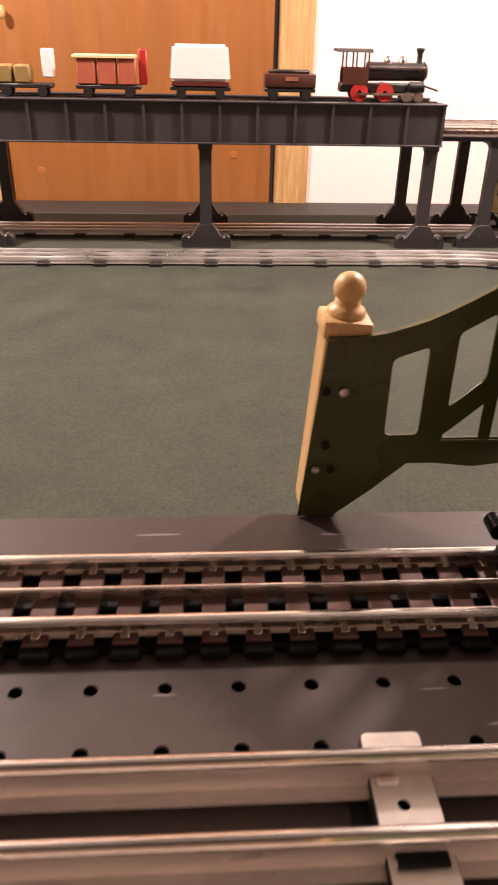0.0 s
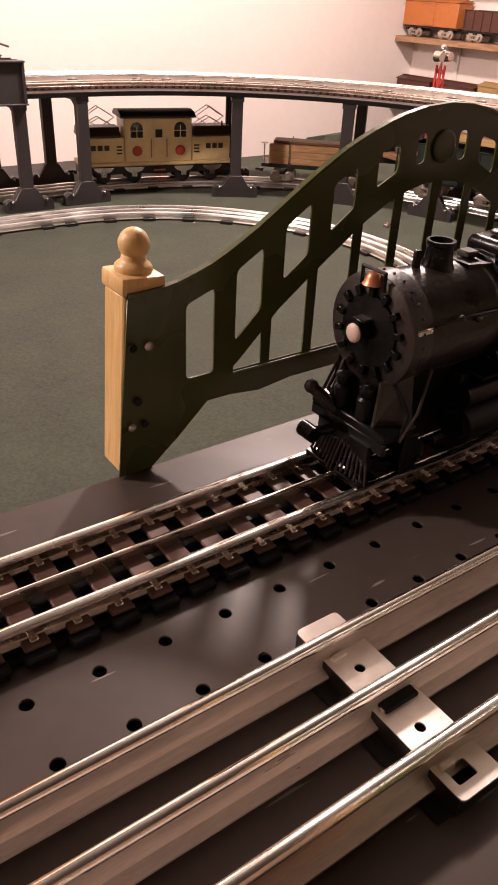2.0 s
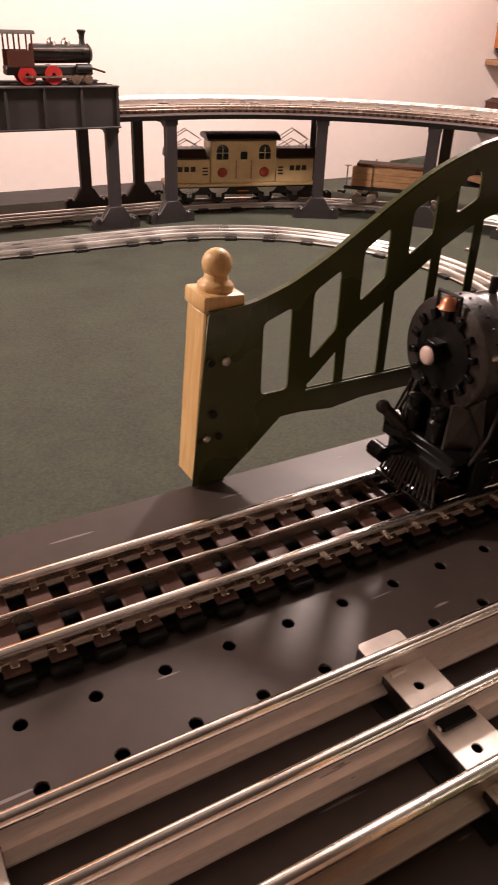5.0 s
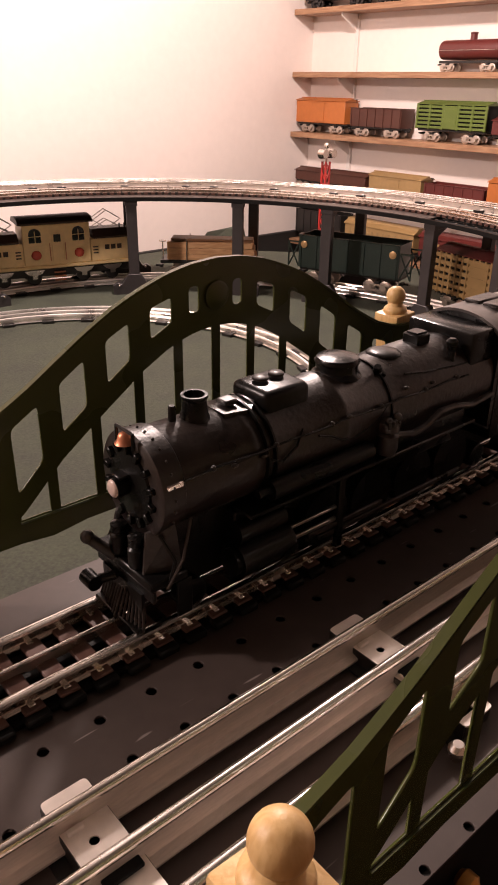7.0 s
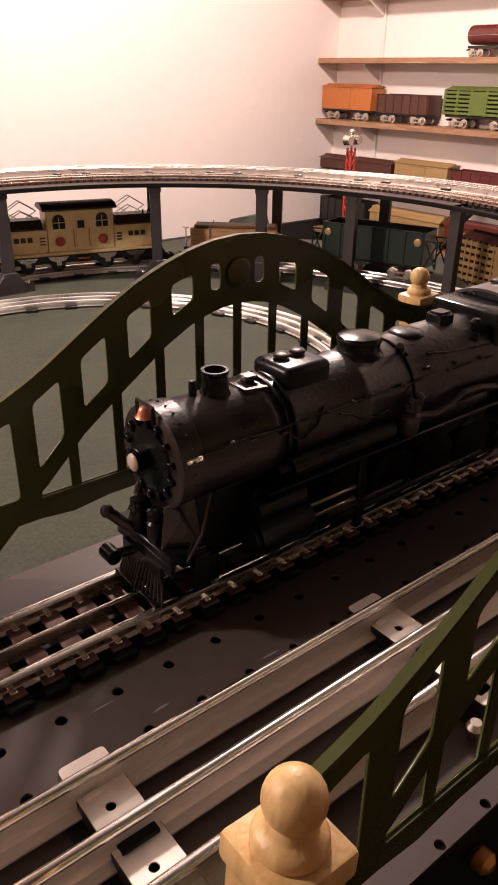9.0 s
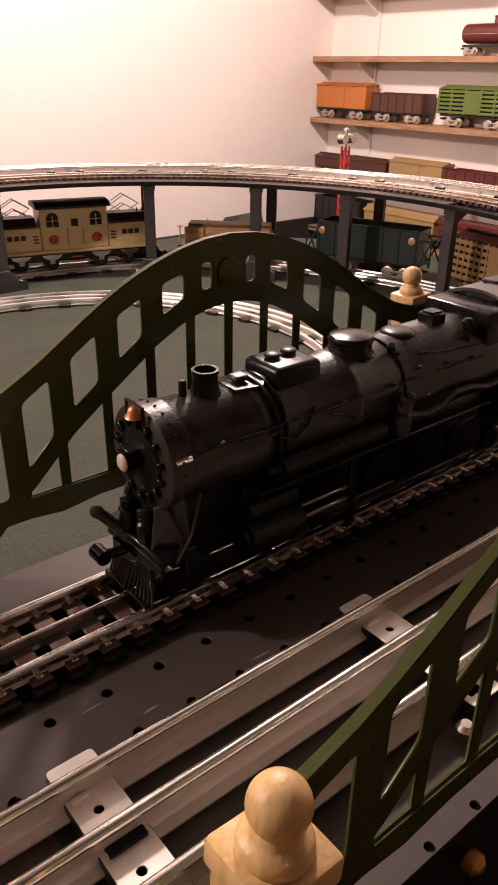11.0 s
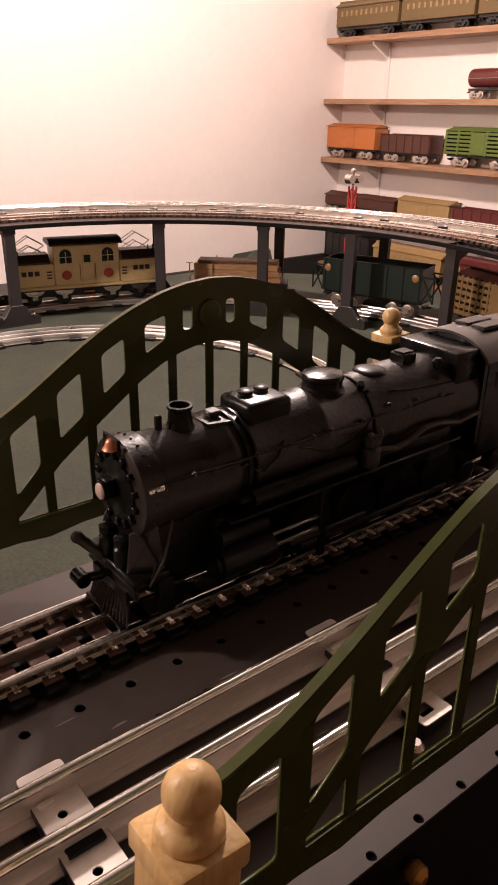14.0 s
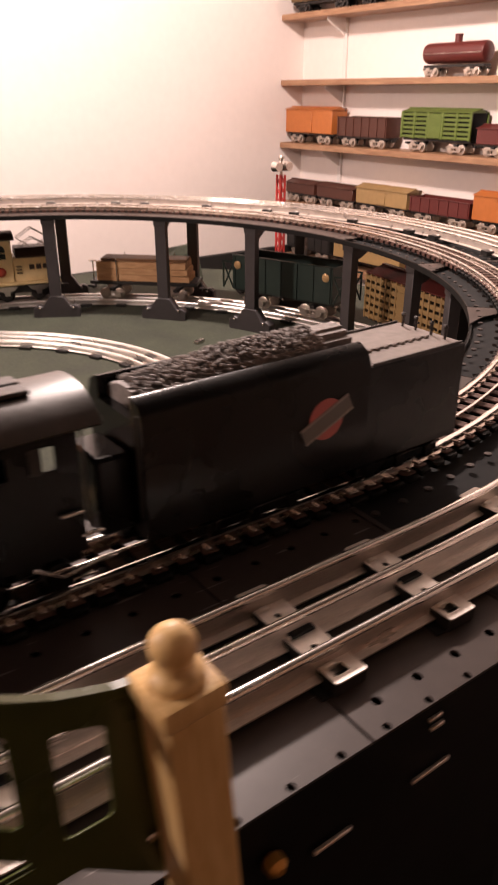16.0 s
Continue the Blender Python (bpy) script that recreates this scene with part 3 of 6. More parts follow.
def panel_mesh():
    n = 44
    ut = 0.1815
    tt = 0.1735
    top = [(-tt + 2 * tt * i / n, arch_top(-tt + 2 * tt * i / n)) for i in range(n + 1)]
    low = [(ut, 0.001), (0.1655, 0.001), (0.150, 0.0140), (0.1345, 0.0285), (0.122, 0.0285), (0.105, 0.0265), (0.085, 0.029), (0.0, 0.029), (-0.085, 0.029), (-0.105, 0.0265), (-0.122, 0.0285), (-0.1345, 0.0285), (-0.150, 0.0140), (-0.1655, 0.001), (-ut, 0.001)]
    holes = []
    # windows in the arch band
    for k in range(6):
        u0, u1 = (0.0112, 0.0178) if k == 0 else (0.0285 + 0.0257 * (k - 1), 0.0418 + 0.0261 * (k - 1))
        inset = 0.0122
        hi0, hi1 = arch_top(u0) - inset, arch_top(u1) - inset
        lo0, lo1 = arch_low(u0) + 0.0125, arch_low(u1) + 0.0125
        if k == 5:
            lo0 = lo1 = 0.0425
        if k == 0:
            hi0 = hi1 = 0.1402
            lo0 = lo1 = 0.1262
        for s in (-1, 1):
            holes.append(rounded([(s * u0, lo0), (s * u1, lo1), (s * u1, hi1), (s * u0, hi0)], 0.0028, 3))
    # openings between the bars under the arch
    bars = [0.0, 0.0250, 0.0500, 0.0760, 0.1020, 0.122]
    w = 0.0026
    for a, b in zip(bars, bars[1:]):
        u0, u1 = a + w, b - w
        if b > 0.12:
            u1 = 0.1205
        k = 5
        up = [(u0 + (u1 - u0) * i / k, max(0.043, arch_low(u0 + (u1 - u0) * i / k))) for i in range(k + 1)]
        for s in (-1, 1):
            holes.append([(s * u1, 0.041), (s * u0, 0.041)] + [(s * x, z) for x, z in up])
    me = sheet("side_panel", top + low, holes, 0.0012, GREEN)
    me.transform(pose(0, 0, 0, 90))
    return me


PANEL = panel_mesh()


def newel(bm):
    """A turned finial on a square post, standing at the origin."""
    box(bm, -0.0089, 0.0089, -0.0089, 0.0089, 0.0, 0.0850, 0.0008)
    return bm


def cap_and_ball(bm):
    box(bm, -0.0101, 0.0101, -0.0101, 0.0101, 0.0850, 0.0928, 0.0014, 2)
    lathe(bm, [(0.0076, 0.0924), (0.0081, 0.0936), (0.0079, 0.0952), (0.0070, 0.0962), (0.0058, 0.0970), (0.0053, 0.0980), (0.0052, 0.0992)] +
          [(0.0066 * math.sin(a), 0.1040 - 0.0066 * math.cos(a)) for a in [0.84 + i * 0.185 for i in range(13)]] + [(0.0007, 0.1106)], seg=28)
    return bm


bridge = empty("arched_bridge", "olive green stamped metal arch bridge with turned wooden newel posts", "toy bridge")
for side, y, bx in ((1, 0.0975, BX), (-1, -0.1295, BX - 0.0045)):
    p = part("side_panel", PANEL, GREEN, bridge)
    p.matrix_basis = Matrix.Translation((bx, y, 0))
    bm = bmesh.new()
    lathe(bm, [(0.0078, 0), (0.0074, 0.0002), (0.0060, 0.0004)], pose(bx, y - 0.0012, 0.1335, 90), 20)
    part("medallion", bm, GREEN, p).matrix_basis = Matrix.Translation((-bx, -y, 0))
    bm = bmesh.new()
    pts = [(bx - 0.1735 + 0.347 * i / 44, y, arch_top(-0.1735 + 0.347 * i / 44)) for i in range(45)]
    sweep(bm, [(x, yy, z, 0, 1) for x, yy, z in pts], [(-0.0016, -0.0007), (0.0016, -0.0007), (0.0016, 0.0007), (-0.0016, 0.0007)])
    part("top_flange", bm, GREEN, p, smooth=False).matrix_basis = Matrix.Translation((-bx, -y, 0))
    bm = bmesh.new()
    sweep(bm, [(bx - 0.121, y, 0.0400, 0, 1), (bx + 0.121, y, 0.0400, 0, 1)], [(-0.0009, -0.0005), (0.0009, -0.0005), (0.0009, 0.0005), (-0.0009, 0.0005)])
    part("sill_flange", bm, GREEN, p, smooth=False).matrix_basis = Matrix.Translation((-bx, -y, 0))
    for s in (-1, 1):
        px = bx + s * (HALF + 0.002) - (0.002 if side < 0 else 0.0) 
        py = y + (0.0106 if side > 0 else -0.0106)
        bm = newel(bmesh.new())
        post = part("newel_post", bm, BEECH, bridge, "pale turned wooden newel post")
        post.matrix_basis = Matrix.Translation((px - s * -0.0045, py, 0.001)) @ Matrix.Rotation(radians(-s * 3.8), 4, "Y")
        bm = cap_and_ball(bmesh.new())
        part("finial", bm, BEECH, post)
        for du, z, m, r in ((0.0015, 0.064, NICKEL, 0.0021), (-0.0060, 0.0645, HOLE, 0.0019), (-0.0080, 0.0265, NICKEL, 0.0020), (-0.0015, 0.0265, HOLE, 0.0018), (-0.0045, 0.0385, HOLE, 0.0019)):
            bm = bmesh.new()
            lathe(bm, [(r, 0.0), (r, 0.0006), (r * 0.6, 0.0012 if m is NICKEL else 0.0007)], pose(px + du, y - 0.0013, z, 90), 10)
            part("screw", bm, m, p, "nickel screw head" if m is NICKEL else "dark screw hole").matrix_basis = Matrix.Translation((-bx, -y, 0))


# ---------------------------------------------------------------- the black steam locomotive and its tender
LY, RT = y_o, 0.0118                       # middle of its track, top of rail
loco = empty("steam_locomotive", "black diecast toy steam locomotive standing on the bridge", "toy locomotive", at=Matrix.Translation((0.1295, LY, RT)) @ Matrix.Scale(0.91, 4) @ Matrix.Translation((-0.1345, -LY, -RT)))


def lp(name, bm, mat=LOCO, parent=None, label="", smooth=True):
    return part(name, bm, mat, loco if parent is None else parent, label, smooth)


AX = 0.0835                                 # boiler axis height
bm = bmesh.new()
turnx = Matrix.Translation((0, LY, AX)) @ Matrix.Rotation(radians(90), 4, "Y")
lathe(bm, [(0.0243, 0.098), (0.0252, 0.1005), (0.0252, 0.152), (0.0258, 0.153), (0.0258, 0.156), (0.0254, 0.157), (0.0262, 0.215), (0.0272, 0.218), (0.0272, 0.221), (0.0266, 0.222), (0.0282, 0.270), (0.0290, 0.276), (0.0290, 0.361)], turnx, 40)
boiler = lp("boiler", bm, LOCOGREY)
bm = bmesh.new()
lathe(bm, [(0.0255, 0.0965), (0.0268, 0.0975), (0.0268, 0.1095), (0.0255, 0.1105)], turnx, 40)
for i in range(26):
    a = 2 * math.pi * i / 26
    ball(bm, (0.1035, LY + 0.0268 * math.cos(a), AX + 0.0268 * math.sin(a)), 0.0008, seg=6)
lp("smokebox_ring", bm, LOCOGREY, boiler)
bm = bmesh.new()
lathe(bm, [(0.0010, -0.0020), (0.0100, -0.0012), (0.0170, 0.0002), (0.0175, 0.0022), (0.0240, 0.0030)], Matrix.Translation((0.0950, LY, AX)) @ Matrix.Rotation(radians(90), 4, "Y"), 36)
sdoor = lp("smokebox_door", bm, LOCO, boiler)
for i in range(14):
    bm = bmesh.new()
    box(bm, 0.0938, 0.0968, -0.0016, 0.0016, 0.0165, 0.0215, 0.0004, m=Matrix.Translation((0, LY, AX)) @ Matrix.Rotation(2 * math.pi * i / 14, 4, "X"))
    lp("door_clamp", bm, LOCO, boiler)
# headlight
bm = bmesh.new()
tube(bm, (0.0865, LY, AX + 0.001), (0.0955, LY, AX + 0.001), 0.0052, 0.0046, 18)
head = lp("headlight", bm)
bm = bmesh.new()
ball(bm, (0.0866, LY, AX + 0.001), 0.0046, (0.45, 1, 1))
part("lens", bm, material("frosted_lens", (0.62, 0.48, 0.42), 0.2, 0, 0.05, coat=0.5), head, "frosted glass lens")
bm = bmesh.new()
box(bm, 0.088, 0.098, LY - 0.004, LY + 0.004, AX + 0.0060, AX + 0.0075, 0.0006)
part("visor", bm, LOCO, head)
# bell and its copper hanger on top of the smokebox front
bm = bmesh.new()
lathe(bm, [(0.0050, 0), (0.0041, 0.0010), (0.0034, 0.0030), (0.0028, 0.0045), (0.0012, 0.0055)], Matrix.Translation((0.0945, LY, AX + 0.0225)), 14)
lp("bell", bm, BRASSY, label="copper coloured bell")
bm = bmesh.new()
pipe(bm, [(0.0945, LY - 0.007, AX + 0.021), (0.0945, LY - 0.007, AX + 0.029), (0.0945, LY + 0.007, AX + 0.029), (0.0945, LY + 0.007, AX + 0.021)], 0.0009)
lp("bell_hanger", bm)
# marker lamps
AMBER = material("amber_lens", (0.55, 0.22, 0.04), 0.2, 0, 0.05, coat=0.5)
for s in (-1, 1):
    bm = bmesh.new()
    box(bm, 0.0995, 0.1090, LY + s * 0.0220 - 0.0042, LY + s * 0.0220 + 0.0042, AX + 0.0055, AX + 0.0085, 0.0006)
    lp("marker_lamp", bm, NICKEL, label="small nickel marker lamp")
    bm = bmesh.new()
    box(bm, 0.0975, 0.1015, LY + s * 0.013 - 0.002, LY + s * 0.013 + 0.002, AX + 0.0155, AX + 0.0195, 0.0006)
    nb = lp("number_lamp", bm, NICKEL, label="small nickel lamp beside the bell")
    bm = bmesh.new()
    box(bm, 0.0969, 0.0974, LY + s * 0.013 - 0.0013, LY + s * 0.013 + 0.0013, AX + 0.0162, AX + 0.0188)
    part("amber_lens", bm, AMBER, nb, smooth=False)
# stack
bm = bmesh.new()
lathe(bm, [(0.0090, -0.0030), (0.0074, -0.0005), (0.0064, 0.003), (0.0061, 0.0082), (0.0068, 0.0092), (0.0068, 0.0108), (0.0053, 0.0108), (0.0051, 0.006)], Matrix.Translation((0.1345, LY, AX + 0.0258)), 28)
lp("smokestack", bm, LOCO)
bm = bmesh.new()
lathe(bm, [(0.0020, 0), (0.0020, 0.0085), (0.0014, 0.0095)], Matrix.Translation((0.1225, LY + 0.002, AX + 0.0235)), 10)
lp("whistle", bm)
# low cover plate behind the stack
bm = bmesh.new()
me_pts = [(0.146, -0.009), (0.162, -0.011), (0.168, -0.006), (0.168, 0.006), (0.162, 0.011), (0.146, 0.009)]
lo = [bm.verts.new((x, LY + y, AX + math.sqrt(0.0258 ** 2 - y * y) - 0.001)) for x, y in me_pts]
hi = [bm.verts.new((x, LY + y, AX + math.sqrt(0.0258 ** 2 - y * y) + 0.0016)) for x, y in me_pts]
bm.faces.new(hi)
for i2 in range(6):
    bm.faces.new((lo[i2], lo[(i2 + 1) % 6], hi[(i2 + 1) % 6], hi[i2]))
box(bm, 0.151, 0.159, LY - 0.004, LY + 0.004, AX + 0.0262, AX + 0.0292, 0.0008)
lp("cover_plate", bm, LOCOGREY)
for x in (0.1600, 0.1650, 0.2540):
    bm = bmesh.new()
    lathe(bm, [(0.0260, x), (0.0275 + 0.0012 * (x > 0.2), x + 0.0004), (0.0275 + 0.0012 * (x > 0.2), x + 0.0016), (0.0260, x + 0.002)], turnx, 36)
    lp("boiler_band", bm, LOCO, boiler)
# sand box: a broad rounded casting
bm = bmesh.new()
box(bm, 0.1690, 0.2005, LY - 0.0145, LY + 0.0145, AX + 0.010, AX + 0.0320, 0.0038, 4)
lp("sand_box", bm, LOCO)
bm = bmesh.new()
for x in (0.179, 0.190):
    lathe(bm, [(0.0044, 0), (0.0044, 0.0012), (0.0036, 0.0018)], Matrix.Translation((x, LY + 0.002, AX + 0.0332)), 16)
lp("sand_hatch", bm, LOCOGREY)
# domes
for x, r, h in ((0.2355, 0.0122, 0.0076), (0.2760, 0.0100, 0.0022)):
    bm = bmesh.new()
    base = AX + 0.0240
    lathe(bm, [(r * 1.22, 0.0), (r * 1.04, 0.0022), (r, 0.0036), (r, 0.002 + h * 0.62), (r * 1.07, 0.002 + h * 0.70), (r * 1.07, 0.002 + h * 0.86), (r * 0.98, 0.0026 + h), (r * 0.70, 0.0034 + h), (r * 0.25, 0.0038 + h), (0.0003, 0.0038 + h)], Matrix.Translation((x, LY, base)), 32)
    lp("steam_dome", bm, LOCO)
bm = bmesh.new()
tube(bm, (0.2545, LY - 0.0130, AX + 0.0215), (0.2530, LY - 0.0155, AX + 0.0275), 0.0019, seg=10)
tube(bm, (0.2530, LY - 0.0155, AX + 0.0262), (0.2515, LY - 0.0165, AX + 0.0290), 0.0028, 0.0020, seg=10)
tube(bm, (0.2575, LY - 0.0150, AX + 0.0200), (0.2575, LY - 0.0172, AX + 0.0240), 0.0014, seg=8)
lp("safety_valve", bm)
bm = bmesh.new()
box(bm, 0.301, 0.313, LY - 0.0065, LY + 0.0065, AX + 0.0275, AX + 0.0345, 0.0010)
box(bm, 0.302, 0.312, LY - 0.0045, LY + 0.0045, AX + 0.0345, AX + 0.0355, 0.0004)
lp("turret", bm)
bm = bmesh.new()
lathe(bm, [(0.0030, 0), (0.0030, 0.0045), (0.0040, 0.005), (0.0040, 0.007), (0.002, 0.009)], Matrix.Translation((0.323, LY - 0.016, AX + 0.0225)), 10)
lathe(bm, [(0.0022, 0), (0.0022, 0.006)], Matrix.Translation((0.318, LY - 0.020, AX + 0.0190)), 10)
lp("pop_valve", bm)
# handrails and pipes on the near and far flanks
for s in (-1, 1):
    bm = bmesh.new()
    pts = [(0.108 + i * 0.022, LY + s * 0.0278, AX + 0.0095 + (0.001 if i % 2 else 0)) for i in range(11)]
    pipe(bm, pts, 0.0007, 6)
    rail_line = lp("handrail", bm)
    for x in (0.125, 0.165, 0.205, 0.245, 0.285):
        bm = bmesh.new()
        ball(bm, (x, LY + s * 0.0272, AX + 0.010), 0.0016, seg=8)
        lp("handrail_post", bm, LOCOGREY, rail_line)
    bm = bmesh.new()
    pipe(bm, [(0.256, LY + s * 0.0310, AX - 0.010), (0.270, LY + s * 0.0325, AX - 0.0125), (0.282, LY + s * 0.0325, AX - 0.0110), (0.296, LY + s * 0.0320, AX - 0.0055), (0.312, LY + s * 0.0320, AX - 0.0060), (0.330, LY + s * 0.0320, AX - 0.0100), (0.352, LY + s * 0.0315, AX - 0.0080)], 0.0021, 8)
    lp("injector_pipe", bm, LOCOGREY)
    # thin lines clipped round the boiler: one sagging, one rising to the dome
    for radius, run in ((0.0272, [(0.196, 12), (0.205, 6), (0.214, -4), (0.224, -8), (0.236, -2), (0.246, 8), (0.252, 18)]),
                        (0.0270, [(0.140, 16), (0.158, 18), (0.163, 4), (0.170, -2), (0.180, 10), (0.186, 26)]),
                        (0.0293, [(0.272, 46), (0.290, 40), (0.312, 36), (0.330, 34)])):
        bm = bmesh.new()
        pipe(bm, [(x, LY + s * radius * math.cos(radians(a)), AX + radius * math.sin(radians(a))) for x, a in run], 0.00065, 6)
        lp("sand_pipe", bm, LOCO)
    for x, a in ((0.139, 14), (0.1575, 12), (0.218, 22), (0.268, 30), (0.292, 26), (0.316, 22)):
        bm = bmesh.new()
        rr = 0.0262 + 0.0030 * (x > 0.20) + 0.0006
        ball(bm, (x, LY + s * rr * math.cos(radians(a)), AX + rr * math.sin(radians(a))), 0.0015, (1.5, 1, 0.8), seg=8)
        lp("pipe_clip", bm, LOCOGREY)
    bm = bmesh.new()
    lathe(bm, [(0.0052, 0), (0.0062, 0.003), (0.0062, 0.012), (0.0045, 0.0135), (0.0062, 0.015), (0.0062, 0.020), (0.003, 0.022)], Matrix.Translation((0.2500, LY + s * 0.0300, AX - 0.020)), 14)
    ball(bm, (0.2535, LY + s * 0.0325, AX + 0.0025), 0.0030, seg=10)
    ball(bm, (0.2465, LY + s * 0.0325, AX + 0.0015), 0.0026, seg=10)
    for k in range(9):
        ball(bm, (0.2450 + 0.0012 * (k % 4) * 2, LY + s * (0.0345 + 0.0006 * (k % 2)), AX - 0.0010 + 0.0013 * (k % 3)), 0.0013, seg=7)
    lp("air_pump", bm, LOCOGREY)
    bm = bmesh.new()
    tube(bm, (0.160, LY + s * 0.0285, AX - 0.014), (0.236, LY + s * 0.0285, AX - 0.014), 0.0052, seg=16)
    tube(bm, (0.152, LY + s * 0.0285, AX - 0.0135), (0.160, LY + s * 0.0285, AX - 0.0135), 0.0024, seg=10)
    lp("air_tank", bm)
    bm = bmesh.new()
    box(bm, 0.146, 0.340, LY + s * 0.024 - 0.0065, LY + s * 0.024 + 0.0065, AX - 0.0255, AX - 0.0232, 0.0006)
    lp("running_board", bm)
    # cylinders, valve gear and wheels
    bm = bmesh.new()
    tube(bm, (0.140, LY + s * 0.0245, 0.0335), (0.176, LY + s * 0.0245, 0.0335), 0.0098, seg=20)
    tube(bm, (0.137, LY + s * 0.0245, 0.0335), (0.140, LY + s * 0.0245, 0.0335), 0.0075, seg=20)
    tube(bm, (0.142, LY + s * 0.0225, 0.0480), (0.174, LY + s * 0.0225, 0.0480), 0.0062, seg=16)
    box(bm, 0.144, 0.172, LY + s * 0.014 - 0.006, LY + s * 0.014 + 0.006, 0.030, 0.058, 0.001)
    lp("cylinder", bm)
    bm = bmesh.new()
    box(bm, 0.176, 0.214, LY + s * 0.0275 - 0.0012, LY + s * 0.0275 + 0.0012, 0.0315, 0.0340, 0.0004)
    box(bm, 0.176, 0.214, LY + s * 0.0275 - 0.0012, LY + s * 0.0275 + 0.0012, 0.0395, 0.0415, 0.0004)
    lp("crosshead_guide", bm, NICKEL)
    bm = bmesh.new()
    box(bm, 0.200, 0.334, LY + s * 0.0272 - 0.0010, LY + s * 0.0272 + 0.0010, 0.0225, 0.0258, 0.0004)
    box(bm, 0.190, 0.252, LY + s * 0.0288 - 0.0010, LY + s * 0.0288 + 0.0010, 0.0285, 0.0315, 0.0004, m=None)
    lp("side_rod", bm, LOCOGREY)
    bm = bmesh.new()
    box(bm, 0.212, 0.217, LY + s * 0.0285 - 0.0018, LY + s * 0.0285 + 0.0018, 0.0135, 0.060, 0.0006)
    lp("valve_bracket", bm)
    for x in (0.212, 0.252, 0.292, 0.332):
        bm = bmesh.new()
        m = Matrix.Translation((x, LY + s * 0.0165, RT + 0.0183)) @ Matrix.Rotation(radians(90), 4, "X")
        lathe(bm, [(0.0168, -0.0042), (0.0183, -0.0042), (0.0183, 0.0042), (0.0168, 0.0042)], m, 32)
        for i in range(12):
            a = 2 * math.pi * i / 12
            box(bm, -0.0009, 0.0009, 0.002, 0.0172, -0.0015, 0.0015, m=m @ Matrix.Rotation(a, 4, "Z"))
        lathe(bm, [(0.0045, -0.0046), (0.0045, 0.0046)], m, 14)
        lp("driving_wheel", bm, LOCO)
    for x in (0.117, 0.184, 0.367, 0.403):
        bm = bmesh.new()
        m = Matrix.Translation((x, LY + s * 0.0165, RT + 0.0088)) @ Matrix.Rotation(radians(90), 4, "X")
        lathe(bm, [(0.003, -0.0036), (0.0062, -0.0030), (0.0070, -0.0040), (0.0088, -0.0040), (0.0088, 0.0030), (0.0070, 0.0036), (0.003, 0.0036)], m, 24)
        lp("small_wheel", bm, LOCO)
# underframe, firebox and pilot
bm = bmesh.new()
box(bm, 0.104, 0.420, LY - 0.0125, LY + 0.0125, 0.022, 0.062, 0.0015)
box(bm, 0.255, 0.340, LY - 0.0235, LY + 0.0235, 0.045, 0.072, 0.004, 2)
lp("frame", bm)
bm = bmesh.new()
box(bm, 0.0885, 0.110, LY - 0.026, LY + 0.026, 0.0375, 0.0425, 0.0008)
box(bm, 0.096, 0.112, LY - 0.015, LY + 0.015, 0.0425, 0.0600, 0.003, 2)
lp("pilot_deck", bm)
for side in (-1, 1):
    bm = bmesh.new()
    v = [bm.verts.new((x, LY + side * (yy + dy), z)) for dy in (0.0, 0.0014) for x, yy, z in ((0.0905, 0.0150, 0.0425), (0.1080, 0.0225, 0.0425), (0.1060, 0.0205, AX - 0.0150), (0.0945, 0.0125, AX - 0.0205))]
    for f in ((0, 1, 2, 3), (4, 5, 6, 7), (0, 1, 5, 4), (1, 2, 6, 5), (2, 3, 7, 6), (3, 0, 4, 7)):
        bm.faces.new([v[i] for i in f])
    lp("pilot_shield", bm, LOCOGREY, smooth=False)
    bm = bmesh.new()
    lathe(bm, [(0.0040, 0.0), (0.0046, 0.001), (0.0046, 0.0105), (0.0034, 0.0118), (0.0042, 0.0130), (0.0042, 0.0170), (0.0020, 0.0182)], Matrix.Translation((0.0925, LY + side * 0.0080, 0.0426)), 16)
    lp("front_pump", bm, LOCO)
    bm = bmesh.new()
    pipe(bm, [(0.1120, LY + side * 0.0265, AX - 0.0120), (0.1050, LY + side * 0.0290, 0.0520), (0.0965, LY + side * 0.0280, 0.0385)], 0.0008, 6)
    lp("pilot_brace", bm, LOCOGREY)
bm = bmesh.new()
box(bm, 0.0890, 0.0915, LY - 0.026, LY + 0.026, 0.0310, 0.0375, 0.0006)
box(bm, 0.0825, 0.0870, LY - 0.020, LY + 0.020, 0.0118, 0.0140, 0.0005)
box(bm, 0.0875, 0.0895, LY - 0.018, LY + 0.018, 0.015, 0.033)
catcher = lp("cowcatcher", bm, LOCO)
for i in range(-7, 8):
    bm = bmesh.new()
    tube(bm, (0.0900, LY + i * 0.0022, 0.0330), (0.0820 + abs(i) * 0.0006, LY + i * 0.0029, 0.0125), 0.0007, seg=6)
    lp("bar", bm, LOCOGREY, catcher)
bm = bmesh.new()
tube(bm, (0.0900, LY + 0.010, 0.0405), (0.0800, LY + 0.016, 0.0515), 0.0030, 0.0030, 14)
ball(bm, (0.0793, LY + 0.0165, 0.0523), 0.0036)
lp("coupler_lift", bm, LOCOGREY)
bm = bmesh.new()
tube(bm, (0.0890, LY + 0.008, 0.0300), (0.0785, LY + 0.012, 0.0292), 0.0026, seg=12)
tube(bm, (0.0775, LY + 0.0085, 0.0292), (0.0775, LY + 0.0180, 0.0292), 0.0042, seg=14)
lp("front_coupler", bm)
